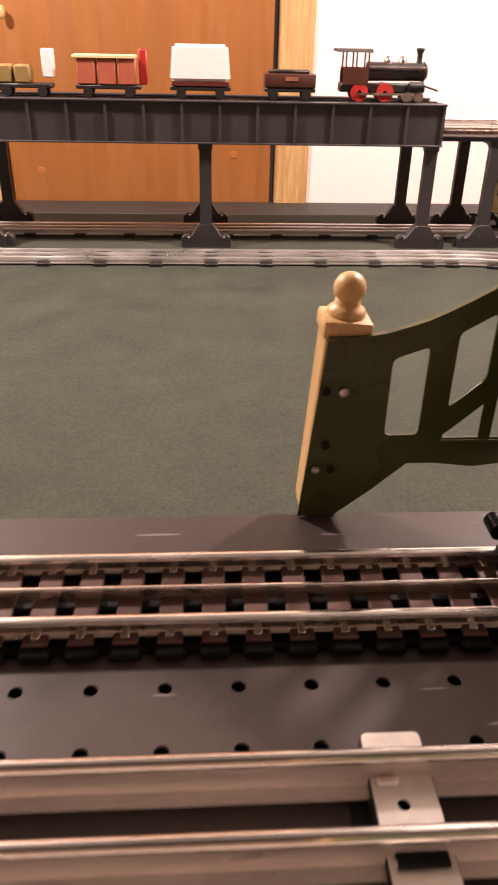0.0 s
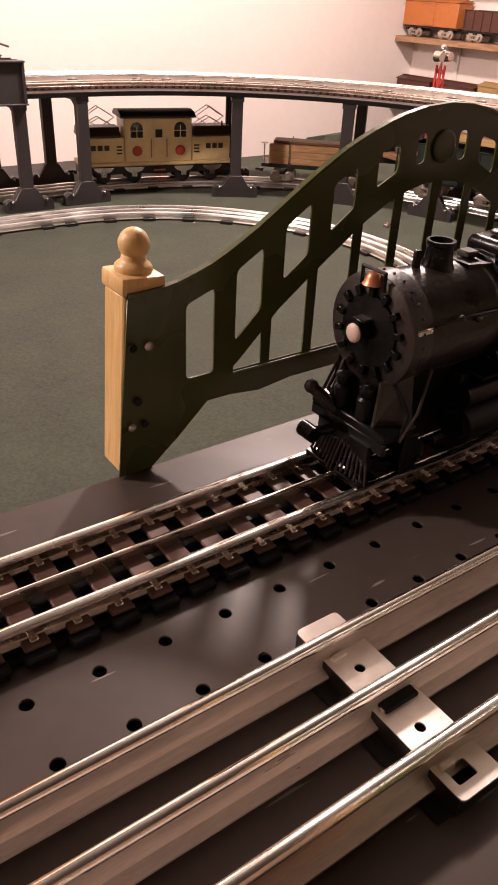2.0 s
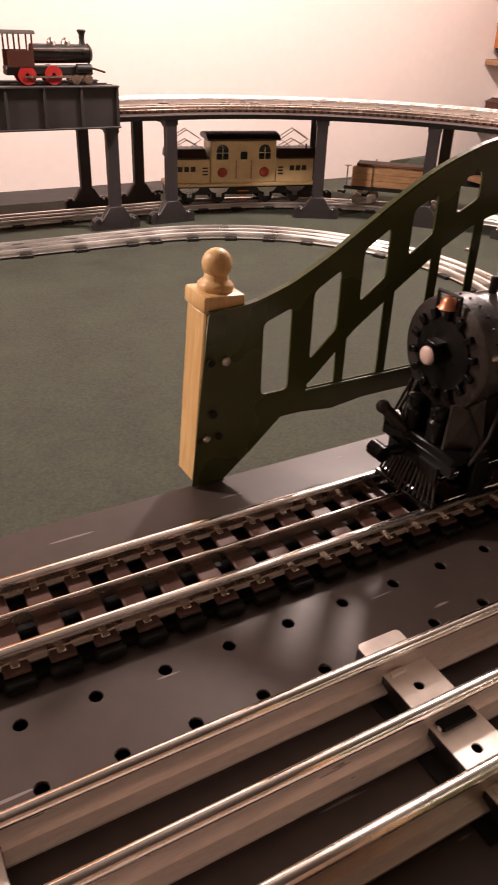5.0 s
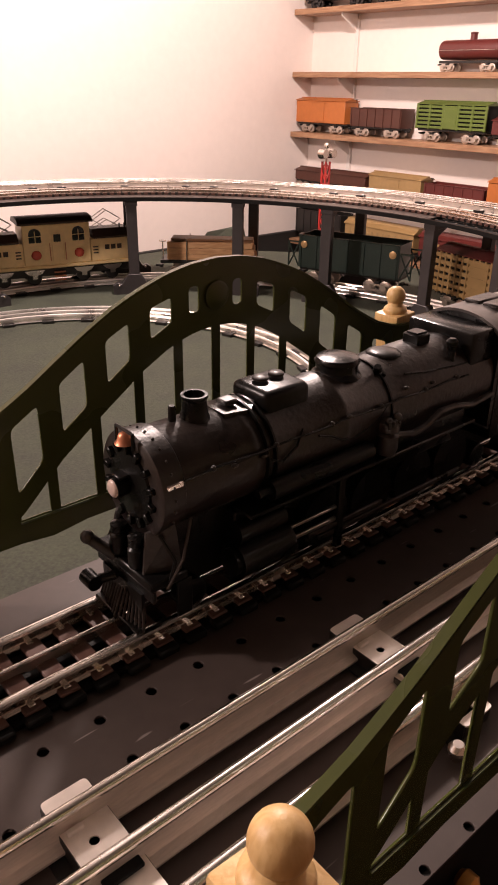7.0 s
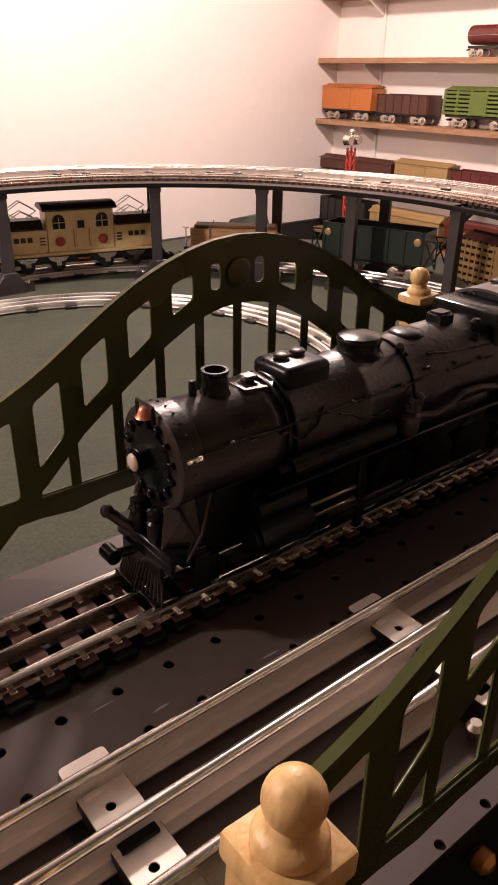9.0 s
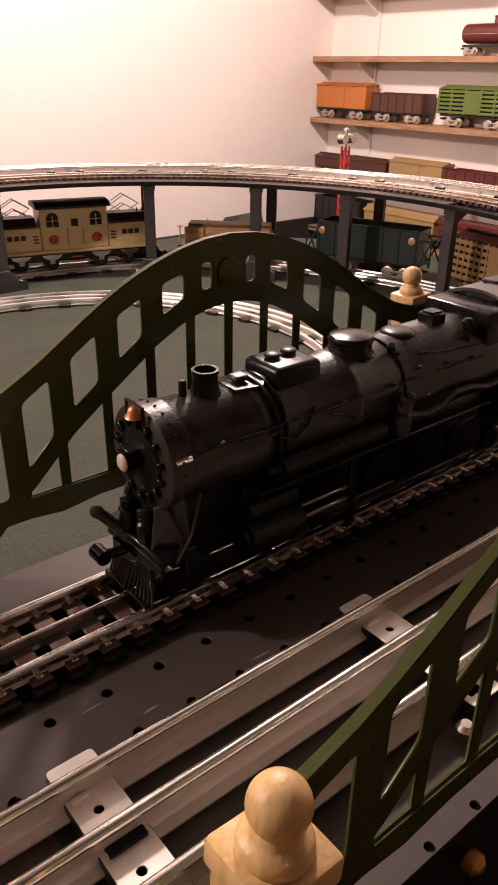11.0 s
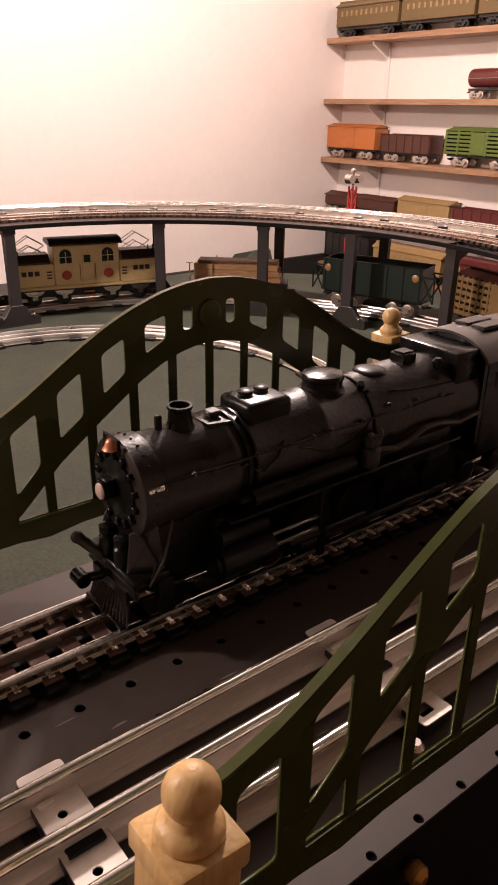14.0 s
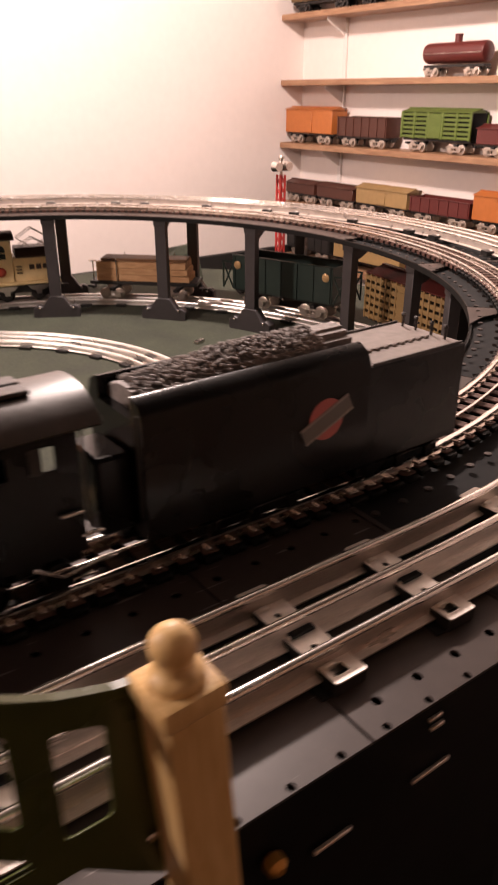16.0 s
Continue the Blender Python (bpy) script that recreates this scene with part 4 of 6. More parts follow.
for s in (-1, 1):
    bm = bmesh.new()
    pipe(bm, [(0.0985, LY + s * 0.019, AX - 0.020), (0.1030, LY + s * 0.0255, 0.050), (0.0985, LY + s * 0.0265, 0.0400)], 0.0009, 6)
    lp("front_stanchion", bm)
    bm = bmesh.new()
    box(bm, 0.103, 0.112, LY + s * 0.0255 - 0.001, LY + s * 0.0255 + 0.001, 0.017, 0.038, 0.0004)
    lp("step", bm)
# cab
bm = bmesh.new()
for s in (-1, 1):
    me_o = [(0.360, 0.040), (0.416, 0.040), (0.416, 0.1105), (0.360, 0.1105)]
    win = [[(0.369, 0.090), (0.380, 0.090), (0.380, 0.103), (0.369, 0.103)], [(0.390, 0.090), (0.404, 0.090), (0.404, 0.103), (0.390, 0.103)]]
    me = sheet("cab_side", rounded(me_o, 0.002), [rounded(w, 0.0015) for w in win], 0.0014, LOCO)
    me.transform(Matrix.Translation((0, LY + s * 0.0305, 0)) @ pose(0, 0, 0, 90))
    cs = part("cab_side", me, LOCO, loco)
    bm2 = bmesh.new()
    for w in win:
        box(bm2, w[0][0] + 0.001, w[1][0] - 0.007, LY + s * 0.0305 - 0.0006, LY + s * 0.0305 + 0.0006, 0.0895, 0.1035, 0.0003)
    part("window_sash", bm2, LOCOGREY, cs)
sweep(bm, [(0.3557, LY, 0, 0, 1), (0.3597, LY, 0, 0, 1)], [(-0.030, 0.050)] + [(math.sin(a) * 0.0315, 0.1030 + math.cos(a) * 0.0195) for a in [radians(-72 + i * 9) for i in range(17)]] + [(0.030, 0.050)])
box(bm, 0.362, 0.414, LY - 0.028, LY + 0.028, 0.038, 0.045, 0.0006)
lp("cab_front", bm)
bm = bmesh.new()
prof = [(math.sin(a) * 0.0350, 0.1040 + math.cos(a) * 0.0205) for a in [radians(-74 + i * 148 / 16) for i in range(17)]]
outer = [(y, z) for y, z in prof]
inner = [(y * 0.95, z - 0.0018) for y, z in reversed(prof)]
sweep(bm, [(0.354, LY, 0, 0, 1), (0.428, LY, 0, 0, 1)], outer + inner)
# Roof black lightened for dust and for the sheen on its top.
CABROOF = material("dusty_sheen_black", (0.05, 0.042, 0.038), 0.34, 0, 0.3, 200, 18, 0.15, spec=0.7)
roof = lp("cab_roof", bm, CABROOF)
bm = bmesh.new()
box(bm, 0.331, 0.3555, LY - 0.0255, LY + 0.0255, AX + 0.012, AX + 0.0350, 0.0022, 2)
lp("cab_saddle", bm, LOCO, label="boxed casing in front of the cab")
bm = bmesh.new()
box(bm, 0.374, 0.402, LY - 0.013, LY - 0.001, 0.1235, 0.1262, 0.0008)
box(bm, 0.374, 0.402, LY + 0.001, LY + 0.013, 0.1235, 0.1262, 0.0008)
lp("roof_hatch", bm, LOCOGREY, roof)
bm = bmesh.new()
for x, z in ((0.402, 0.064), (0.412, 0.050), (0.392, 0.034), (0.418, 0.032), (0.405, 0.026)):
    box(bm, x, x + 0.012, LY - 0.0345, LY - 0.0320, z, z + 0.0018, 0.0004)
pipe(bm, [(0.385, LY - 0.033, 0.040), (0.400, LY - 0.033, 0.030), (0.425, LY - 0.033, 0.033)], 0.0012, 6)
lp("cab_piping", bm, NICKEL, label="bright piping under the cab")
bm = bmesh.new()
pipe(bm, [(0.4180, LY - 0.031, 0.045), (0.4180, LY - 0.031, 0.108)], 0.0008, 6)
lp("grab_rail", bm, LOCOGREY)

tender = empty("coal_tender", "black coal tender with a red disc emblem, coupled behind the locomotive", "toy tender",
               at=Matrix.Translation((0.417, LY, RT)) @ Matrix.Scale(0.955, 4) @ Matrix.Translation((-0.436, -LY, -RT)))


def tp(name, bm, mat=LOCO, label="", parent=None, smooth=True):
    return part(name, bm, mat, tender if parent is None else parent, label, smooth)


TX0, TX1, TW = 0.436, 0.676, 0.0305
bm = bmesh.new()
prof_hi = [(-TW, 0.030), (-TW, 0.098), (-TW + 0.003, 0.1045), (-TW + 0.010, 0.1085), (-TW + 0.012, 0.1085), (-TW + 0.012, 0.096), (TW - 0.012, 0.096), (TW - 0.012, 0.1085), (TW - 0.010, 0.1085), (TW - 0.003, 0.1045), (TW, 0.098), (TW, 0.030)]
prof_lo = [(-TW, 0.030), (-TW, 0.0935), (-TW + 0.001, 0.0945), (TW - 0.001, 0.0945), (TW, 0.0935), (TW, 0.030)]
sweep(bm, [(TX0, LY, 0, 0, 1), (0.590, LY, 0, 0, 1)], prof_hi)
sweep(bm, [(0.590, LY, 0, 0, 1), (TX1, LY, 0, 0, 1)], prof_lo)
body = tp("tender_body", bm)
# Added black box standing for the shade in the gap behind the cab.
bm = bmesh.new()
box(bm, TX0 - 0.020, TX0 - 0.0005, LY - 0.017, LY + 0.017, 0.033, 0.078, 0.002)
tp("gap_filler", bm, LOCO, "black box filling the dark gap between cab and tender")
bm = bmesh.new()
rnd = random.Random(4)
for i in range(1700):
    x = TX0 + 0.010 + rnd.random() * 0.120
    y = (rnd.random() - 0.5) * 0.040
    h = 0.100 + 0.016 * max(0, 1 - (y / 0.021) ** 2) * (0.45 + 0.55 * min(1, (x - TX0) / 0.07)) + rnd.random() * 0.002
    r = 0.0008 + rnd.random() * 0.0012
    v = bmesh.ops.create_icosphere(bm, subdivisions=1, radius=r, matrix=Matrix.Translation((x, LY + y, h)) @ Matrix.Rotation(rnd.random() * 6, 4, (rnd.random(), rnd.random(), 1)) @ Matrix.Diagonal((1, 0.8, 0.7, 1)))
for i in range(24):
    for j in range(8):
        x0, y0 = TX0 + 0.006 + i * 0.0061, -0.0192 + j * 0.0048
        h = 0.0985 + 0.016 * max(0, 1 - ((y0 + 0.0024) / 0.021) ** 2) * (0.45 + 0.55 * min(1, (x0 - TX0) / 0.07))
        box(bm, x0, x0 + 0.0062, LY + y0, LY + y0 + 0.0049, 0.0962, h + 0.0012)
tagged(tp("coal_load", bm, COAL, "heaped black coal", smooth=False), kind="stuff")
for yy in (LY - TW + 0.0015, LY + TW - 0.0015):
    bm = bmesh.new()
    box(bm, 0.594, TX1 - 0.002, yy - 0.0006, yy + 0.0006, 0.0945, 0.0965)
    tp("deck_rim", bm, LOCOGREY)
# Grey that paints the light lying on the black tender's flat top.
TENDERTOP = material("lit_top_grey", (0.21, 0.175, 0.155), 0.5, 0, 0.3, 160, 18, 0.2)
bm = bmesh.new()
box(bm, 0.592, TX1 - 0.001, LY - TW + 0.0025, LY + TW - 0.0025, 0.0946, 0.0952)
tp("rear_deck", bm, TENDERTOP, "rear deck, greyed for the light on its top", smooth=False)
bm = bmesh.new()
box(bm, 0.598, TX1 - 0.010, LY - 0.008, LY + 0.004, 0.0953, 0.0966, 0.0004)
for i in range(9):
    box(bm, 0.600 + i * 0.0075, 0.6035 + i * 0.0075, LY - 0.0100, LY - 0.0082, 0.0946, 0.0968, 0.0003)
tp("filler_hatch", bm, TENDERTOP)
bm = bmesh.new()
for y in (-0.018, -0.006, 0.008, 0.020):
    tube(bm, (TX1 - 0.006, LY + y, 0.094), (TX1 - 0.006, LY + y, 0.103), 0.0010, seg=8)
    ball(bm, (TX1 - 0.006, LY + y, 0.1035), 0.0017, seg=8)
tp("rear_stanchion", bm, LOCOGREY)
# the emblem: a plain red disc under a slanting grey bar
ey = LY - TW - 0.0004
bm = bmesh.new()
lathe(bm, [(0.0130, 0), (0.0130, 0.0004)], pose(0.556, ey + 0.0002, 0.0705, 90), 32)
part("emblem_disc", bm, material("faded_red_decal", (0.46, 0.12, 0.11), 0.5), body, "faded red disc")
bm = bmesh.new()
box(bm, -0.0195, 0.0195, -0.0004, 0.0004, -0.0046, 0.0046, m=Matrix.Translation((0.556, ey - 0.0007, 0.0705)) @ Matrix.Rotation(radians(-24), 4, "Y"))
bar = part("emblem_bar", bm, material("grey_decal", (0.13, 0.12, 0.11), 0.5), body, "dark grey slanting bar", smooth=False)
bm = bmesh.new()
for zz in (-0.0051, 0.0051):
    box(bm, -0.0195, 0.0195, -0.0004, 0.0004, zz - 0.0006, zz + 0.0006, m=Matrix.Translation((0.556, ey - 0.0008, 0.0705)) @ Matrix.Rotation(radians(-24), 4, "Y"))
part("emblem_edge", bm, material("silver_decal", (0.30, 0.27, 0.25), 0.5), bar, smooth=False)
for x in (0.480, 0.508, 0.536, 0.600, 0.628, 0.656):
    for s in (-1, 1):
        bm = bmesh.new()
        m = Matrix.Translation((x, LY + s * 0.0165, RT + 0.0088)) @ Matrix.Rotation(radians(90), 4, "X")
        lathe(bm, [(0.003, -0.0036), (0.0062, -0.0030), (0.0070, -0.0040), (0.0088, -0.0040), (0.0088, 0.0030), (0.0070, 0.0036), (0.003, 0.0036)], m, 24)
        tp("wheel", bm)
for x0, x1 in ((0.470, 0.546), (0.590, 0.666)):
    for s in (-1, 1):
        bm = bmesh.new()
        box(bm, x0, x1, LY + s * 0.0235 - 0.0018, LY + s * 0.0235 + 0.0018, 0.018, 0.025, 0.0008)
        for i in range(3):
            xx = x0 + 0.010 + i * 0.028
            box(bm, xx - 0.004, xx + 0.004, LY + s * 0.0240 - 0.003, LY + s * 0.0240 + 0.003, 0.016, 0.026, 0.0008)
        tp("truck_frame", bm)
bm = bmesh.new()
box(bm, TX0 - 0.006, TX1 + 0.004, LY - 0.012, LY + 0.012, 0.024, 0.031, 0.001)
box(bm, TX1, TX1 + 0.014, LY - 0.004, LY + 0.004, 0.020, 0.026, 0.001)
tp("underframe", bm)
bm = bmesh.new()
pipe(bm, [(TX0 - 0.002, LY - 0.029, 0.045), (TX0 - 0.002, LY - 0.029, 0.102)], 0.0009, 6)
tp("grab_rail", bm, LOCOGREY)


# ---------------------------------------------------------------- trestle bents under the loop
def bent_at(m, height, label):
    bent = empty("trestle_bent", label, "trestle", "trestle bents", at=m)
    for off, nm in ((0.012, "post"), (0.205, "post")):
        bm = bmesh.new()
        h = height
        box(bm, -0.0120, 0.0120, off - 0.008, off + 0.008, 0.040, h, 0.0008)
        box(bm, -0.0140, 0.0140, off - 0.009, off + 0.009, h - 0.010, h, 0.0006)
        post = part("post", bm, TRESTLE, bent)
        me = sheet("foot", rounded([(-0.050, 0.0), (0.050, 0.0), (0.050, 0.019), (0.040, 0.026), (0.030, 0.022), (0.0145, 0.046), (-0.0145, 0.046), (-0.030, 0.022), (-0.040, 0.026), (-0.050, 0.019)], 0.002, 2), [], 0.022, TRESTLE)
        me.transform(Matrix.Translation((0, off - 0.014, 0)) @ pose(0, 0, 0, 90))
        me.transform(Matrix.Translation((0, 0.003, 0)))
        part("foot", me, TRESTLE, bent)
        for sx in (-0.036, 0.036):
            bm = bmesh.new()
            ball(bm, (sx, off - 0.0125, 0.0215), 0.0030, seg=8)
            part("stud", bm, NICKEL, bent, "bright stud")
    bm = bmesh.new()
    box(bm, -0.006, 0.006, 0.0185, 0.1985, height - 0.010, height, 0.0006)
    part("cap_beam", bm, TRESTLE, bent)
    bm = bmesh.new()
    v = [bm.verts.new(p) for p in ((-0.003, 0.0185, height - 0.011), (-0.003, 0.055, height - 0.011), (-0.003, 0.0185, height - 0.032), (0.003, 0.0185, height - 0.011), (0.003, 0.055, height - 0.011), (0.003, 0.0185, height - 0.032))]
    for f in ((0, 1, 2), (3, 5, 4), (0, 3, 4, 1), (1, 4, 5, 2), (2, 5, 3, 0)):
        bm.faces.new([v[i] for i in f])
    part("gusset", bm, TRESTLE, bent, smooth=False)
    return bent


def loop_bent(angle):
    p = ring(angle, RIN, FELT_Z)
    z = lift(p.y) - 0.0098
    bent_at(Matrix.Translation(p) @ pose(0, 0, 0, 0, 0, angle - 90), z - FELT_Z, "dark grey metal trestle bent with flared feet under the raised track")


for a in (-52, -33, -19.7, -2.9, 19.7, 38.6, 60.4):
    loop_bent(a)
HB = lift(CY + RIN) - 0.0098 - FELT_Z
bent_at(Matrix.Translation((0.545, CY + RIN, FELT_Z)), HB, "dark grey metal trestle bent beside the girder bridge")

# ---------------------------------------------------------------- the girder bridge at the back
GX0, GX1, GZ0, GZ1 = -1.05, 0.429, -0.012, 0.058
girder = empty("girder_bridge", "dark grey plate girder bridge carrying a toy train", "toy bridge")
for y in (CY + RIN - 0.008, CY + RIN + 0.118):
    bm = bmesh.new()
    box(bm, GX0, GX1, y, y + 0.004, GZ0, GZ1)
    web = part("girder_web", bm, GIRDER, girder, smooth=False)
    for z0, z1 in ((GZ1, GZ1 + 0.003), (GZ0 - 0.003, GZ0)):
        bm = bmesh.new()
        box(bm, GX0, GX1, y - 0.007, y + 0.011, z0, z1, 0.0005)
        part("flange", bm, GIRDER, girder, smooth=False)
    i = 0
    while GX1 - 0.004 - i * 0.0715 > GX0:
        x = GX1 - 0.004 - i * 0.0715
        bm = bmesh.new()
        box(bm, x - 0.0024, x + 0.0024, y - 0.0052, y - 0.0001, GZ0 + 0.0005, GZ1 - 0.0005, 0.0006)
        part("stiffener", bm, GIRDER, web, smooth=False)
        i += 1
bm = bmesh.new()
box(bm, GX0, GX1, CY + RIN + 0.0, CY + RIN + 0.114, GZ1 - 0.010, GZ1 - 0.0055)
part("bridge_floor", bm, GIRDER, girder, smooth=False)
TOY_Y = CY + RIN + 0.045
for dy in (-0.016, 0.016):
    bm = bmesh.new()
    box(bm, GX0, GX1, TOY_Y + dy - 0.0012, TOY_Y + dy + 0.0012, GZ1 - 0.0054, GZ1 + 0.0020)
    part("rail", bm, GIRDER, girder, smooth=False)
for x in (0.413, -0.032, -0.47, -0.90):
    bent_at(Matrix.Translation((x, CY + RIN - 0.008, FELT_Z)), GZ0 - 0.0032 - FELT_Z, "dark grey metal trestle bent carrying the girder bridge")

# ---------------------------------------------------------------- tracks on the felt
LOW_R = 0.735                              # outer lower loop, round the same centre
LOW_C = (0.580, 0.725)
IN_C, IN_R = (0.437, 0.807), 0.440         # inner lower loop


def low_path(c, r, x_back=-1.7, a0=-60, a1=90, z=FELT_Z):
    pts = []
    k = 48
    for i in range(k + 1):
        a = radians(a0 + (a1 - a0) * i / k)
        pts.append((c[0] + r * math.cos(a), c[1] + r * math.sin(a), z, math.cos(a), math.sin(a)))
    pts += [(c[0] + (x_back - c[0]) * i / 8, c[1] + r, z, 0, 1) for i in range(1, 9)]
    return pts


TUBE_RAIL = [(-0.0055, 0.0), (0.0055, 0.0), (0.0055, 0.0008), (0.0016, 0.0016), (0.0016, 0.0070)] + [(0.0036 * math.cos(a), 0.0092 + 0.0036 * math.sin(a)) for a in (-0.9, 0.0, 0.8, 1.57, 2.34, 3.14, 4.04)] + [(-0.0016, 0.0070), (-0.0016, 0.0016), (-0.0055, 0.0008)]
for nm, c, r, gauge, lab in (("lower_outer_track", LOW_C, LOW_R, 0.0265, "bright tinplate three-rail track on the felt under the loop"), ("lower_inner_track", IN_C, IN_R, 0.0265, "bright tinplate three-rail track curving over the felt")):
    low = empty(nm, lab, "toy track")
    for off in (-gauge, 0.0, gauge):
        bm = bmesh.new()
        sweep(bm, low_path(c, r + off, z=FELT_Z + 0.0035), TUBE_RAIL)
        part("rail", bm, CHROME, low)
    bm = bmesh.new()
    box(bm, -0.012, 0.012, -0.040, 0.040, 0.0, 0.0062, 0.001)
    low_tie = mesh_of("tie", bm, BLACK)
    path = low_path(c, r)
    a = -55.0
    step = math.degrees(0.085 / r)
    while a < 90:
        t = part("tie", low_tie, BLACK, low)
        t.matrix_basis = Matrix.Translation((c[0] + r * math.cos(radians(a)), c[1] + r * math.sin(radians(a)), FELT_Z)) @ pose(0, 0, 0, 0, 0, a + 90)
        a += step
    for i in range(16):
        t = part("tie", low_tie, BLACK, low)
        t.matrix_basis = Matrix.Translation((c[0] - 0.04 - i * 0.105, c[1] + r, FELT_Z))
LOW_RT = FELT_Z + 0.0035 + 0.0128

# a loose nickel coupling lying on the felt
bm = bmesh.new()
box(bm, -0.012, 0.012, -0.006, 0.006, 0.0, 0.006, 0.0015, m=Matrix.Translation((1.02, 0.93, FELT_Z)) @ pose(0, 0, 0, 0, 0, 20))
tagged(part("track_clip", bm, NICKEL), "small bright nickel track clip lying on the felt", "clip")


# ---------------------------------------------------------------- rolling stock
def truck(parent, x, w=0.020, r=0.0135, mat=TRUCKS, z=0.0, length=0.056):
    """A four-wheeled truck under a car, centred at x; wheels, axles and a pierced side frame."""
    fr = None
    for s in (-1, 1):
        bm = bmesh.new()
        box(bm, x - length / 2, x + length / 2, s * (w + 0.009) - 0.0015, s * (w + 0.009) + 0.0015, z + r * 1.25, z + r * 1.55, 0.0006)
        box(bm, x - length * 0.30, x + length * 0.30, s * (w + 0.009) - 0.0015, s * (w + 0.009) + 0.0015, z + r * 0.45, z + r * 0.75, 0.0006)
        for dx in (-0.30, 0.30):
            tube(bm, (x + length * dx, s * (w + 0.006), z + r), (x + length * dx, s * (w + 0.0115), z + r), r * 0.42, seg=12)
            box(bm, x + length * dx * 0.6 - 0.0016, x + length * dx * 0.6 + 0.0016, s * (w + 0.009) - 0.0015, s * (w + 0.009) + 0.0015, z + r * 0.6, z + r * 1.4)
        fr = part("truck_frame", bm, mat, parent)
        for dx in (-0.30, 0.30):
            bm = bmesh.new()
            m = Matrix.Translation((x + length * dx, s * w, z + r)) @ Matrix.Rotation(radians(90), 4, "X")
            lathe(bm, [(r * 0.3, -0.003), (r * 0.75, -0.002), (r * 0.85, -0.004), (r, -0.004), (r, 0.003), (r * 0.85, 0.004), (r * 0.3, 0.003)], m, 20)
            part("wheel", bm, mat, fr)
    bm = bmesh.new()
    box(bm, x - 0.006, x + 0.006, -w - 0.007, w + 0.007, z + r * 1.2, z + r * 2.0, 0.001)
    part("bolster", bm, BLACK, parent)


def couplers(parent, half, z):
    for s in (-1, 1):
        bm = bmesh.new()
        box(bm, s * half - 0.004, s * half + 0.004, -0.010, 0.010, z, z + 0.007, 0.001)
        box(bm, s * (half + 0.009) - 0.006, s * (half + 0.009) + 0.006, -0.003, 0.003, z + 0.001, z + 0.006, 0.001)
        part("coupler", bm, BLACK, parent)


def boxcar(m, length, width, h0, h1, mat, roof_mat, label, r=0.0145, doors=True, truck_mat=TRUCKS, roof=0.012, slats=False):
    """A house car: body on a frame with a pitched roof, running board, doors and trucks."""
    car = empty("freight_car", label, "toy train car", at=m)
    L, W = length / 2, width / 2
    bm = bmesh.new()
    if slats:
        box(bm, -L, L, -W + 0.004, -W + 0.006, h0, h1)
        box(bm, -L, L, W - 0.006, W - 0.004, h0, h1)
        box(bm, -L, -L + 0.002, -W + 0.004, W - 0.004, h0, h1)
        box(bm, L - 0.002, L, -W + 0.004, W - 0.004, h0, h1)
        part("body", bm, GLASSDARK if slats == 2 else HOLE, car, "dark interior behind the slats", smooth=False)
        n = 6
        for s in (-1, 1):
            for i in range(n):
                z = h0 + (h1 - h0) * (i + 0.15) / n
                bm = bmesh.new()
                box(bm, -L, L, s * W - 0.002, s * W + 0.002, z, z + (h1 - h0) / n * 0.62, 0.0006)
                part("slat", bm, mat, car)
            for u in ([-1 + 2 * k / 16 for k in range(17)] if slats == 3 else (-1.0, -0.62, -0.22, 0.22, 0.62, 1.0)):
                bm = bmesh.new()
                hw = 0.0024 if slats == 3 else 0.004
                box(bm, u * L - hw, u * L + hw, s * W - 0.003, s * W + 0.003, h0, h1, 0.0006)
                part("stake", bm, mat, car)
            bm = bmesh.new()
            box(bm, -0.025, 0.025, s * W - 0.0034, s * W + 0.0034, h0 + 0.004, h1 - 0.004, 0.0006)
            for zz in (0.3, 0.55, 0.8):
                box(bm, -0.021, 0.021, s * W - 0.0040, s * W + 0.0040, h0 + (h1 - h0) * zz - 0.002, h0 + (h1 - h0) * zz + 0.002)
            part("door", bm, mat, car)
    else:
        box(bm, -L, L, -W, W, h0, h1, 0.0015)
        part("body", bm, mat, car)
        for s in (-1, 1):
            if doors:
                bm = bmesh.new()
                box(bm, -0.022, 0.022, s * (W + 0.0012) - 0.0011, s * (W + 0.0012) + 0.0011, h0 + 0.004, h1 - 0.005, 0.0006)
                d = part("door", bm, mat, car)
                bm = bmesh.new()
                box(bm, -0.036, 0.036, s * (W + 0.0026) - 0.0010, s * (W + 0.0026) + 0.0010, h1 - 0.006, h1 - 0.004)
                part("door_track", bm, mat, d)
    bm = bmesh.new()
    pts = [(-W - 0.003, h1 + 0.0002), (-W - 0.003, h1 + 0.002), (0, h1 + roof), (W + 0.003, h1 + 0.002), (W + 0.003, h1 + 0.0002)]
    sweep(bm, [(-L - 0.003, 0, 0, 0, 1), (L + 0.003, 0, 0, 0, 1)], pts)
    rf = part("roof", bm, roof_mat, car, smooth=False)
    bm = bmesh.new()
    box(bm, -L - 0.004, L + 0.004, -0.005, 0.005, h1 + roof - 0.0005, h1 + roof + 0.0015)
    part("running_board", bm, roof_mat, rf, smooth=False)
    bm = bmesh.new()
    box(bm, -L, L, -W * 0.75, W * 0.75, h0 - 0.007, h0 - 0.0005, 0.001)
    part("underframe", bm, BLACK, car)
    for u in (-0.58, 0.58):
        truck(car, u * L, r=r, mat=truck_mat, length=min(0.064, L * 0.62))
    couplers(car, L, r * 1.4)
    bm = bmesh.new()
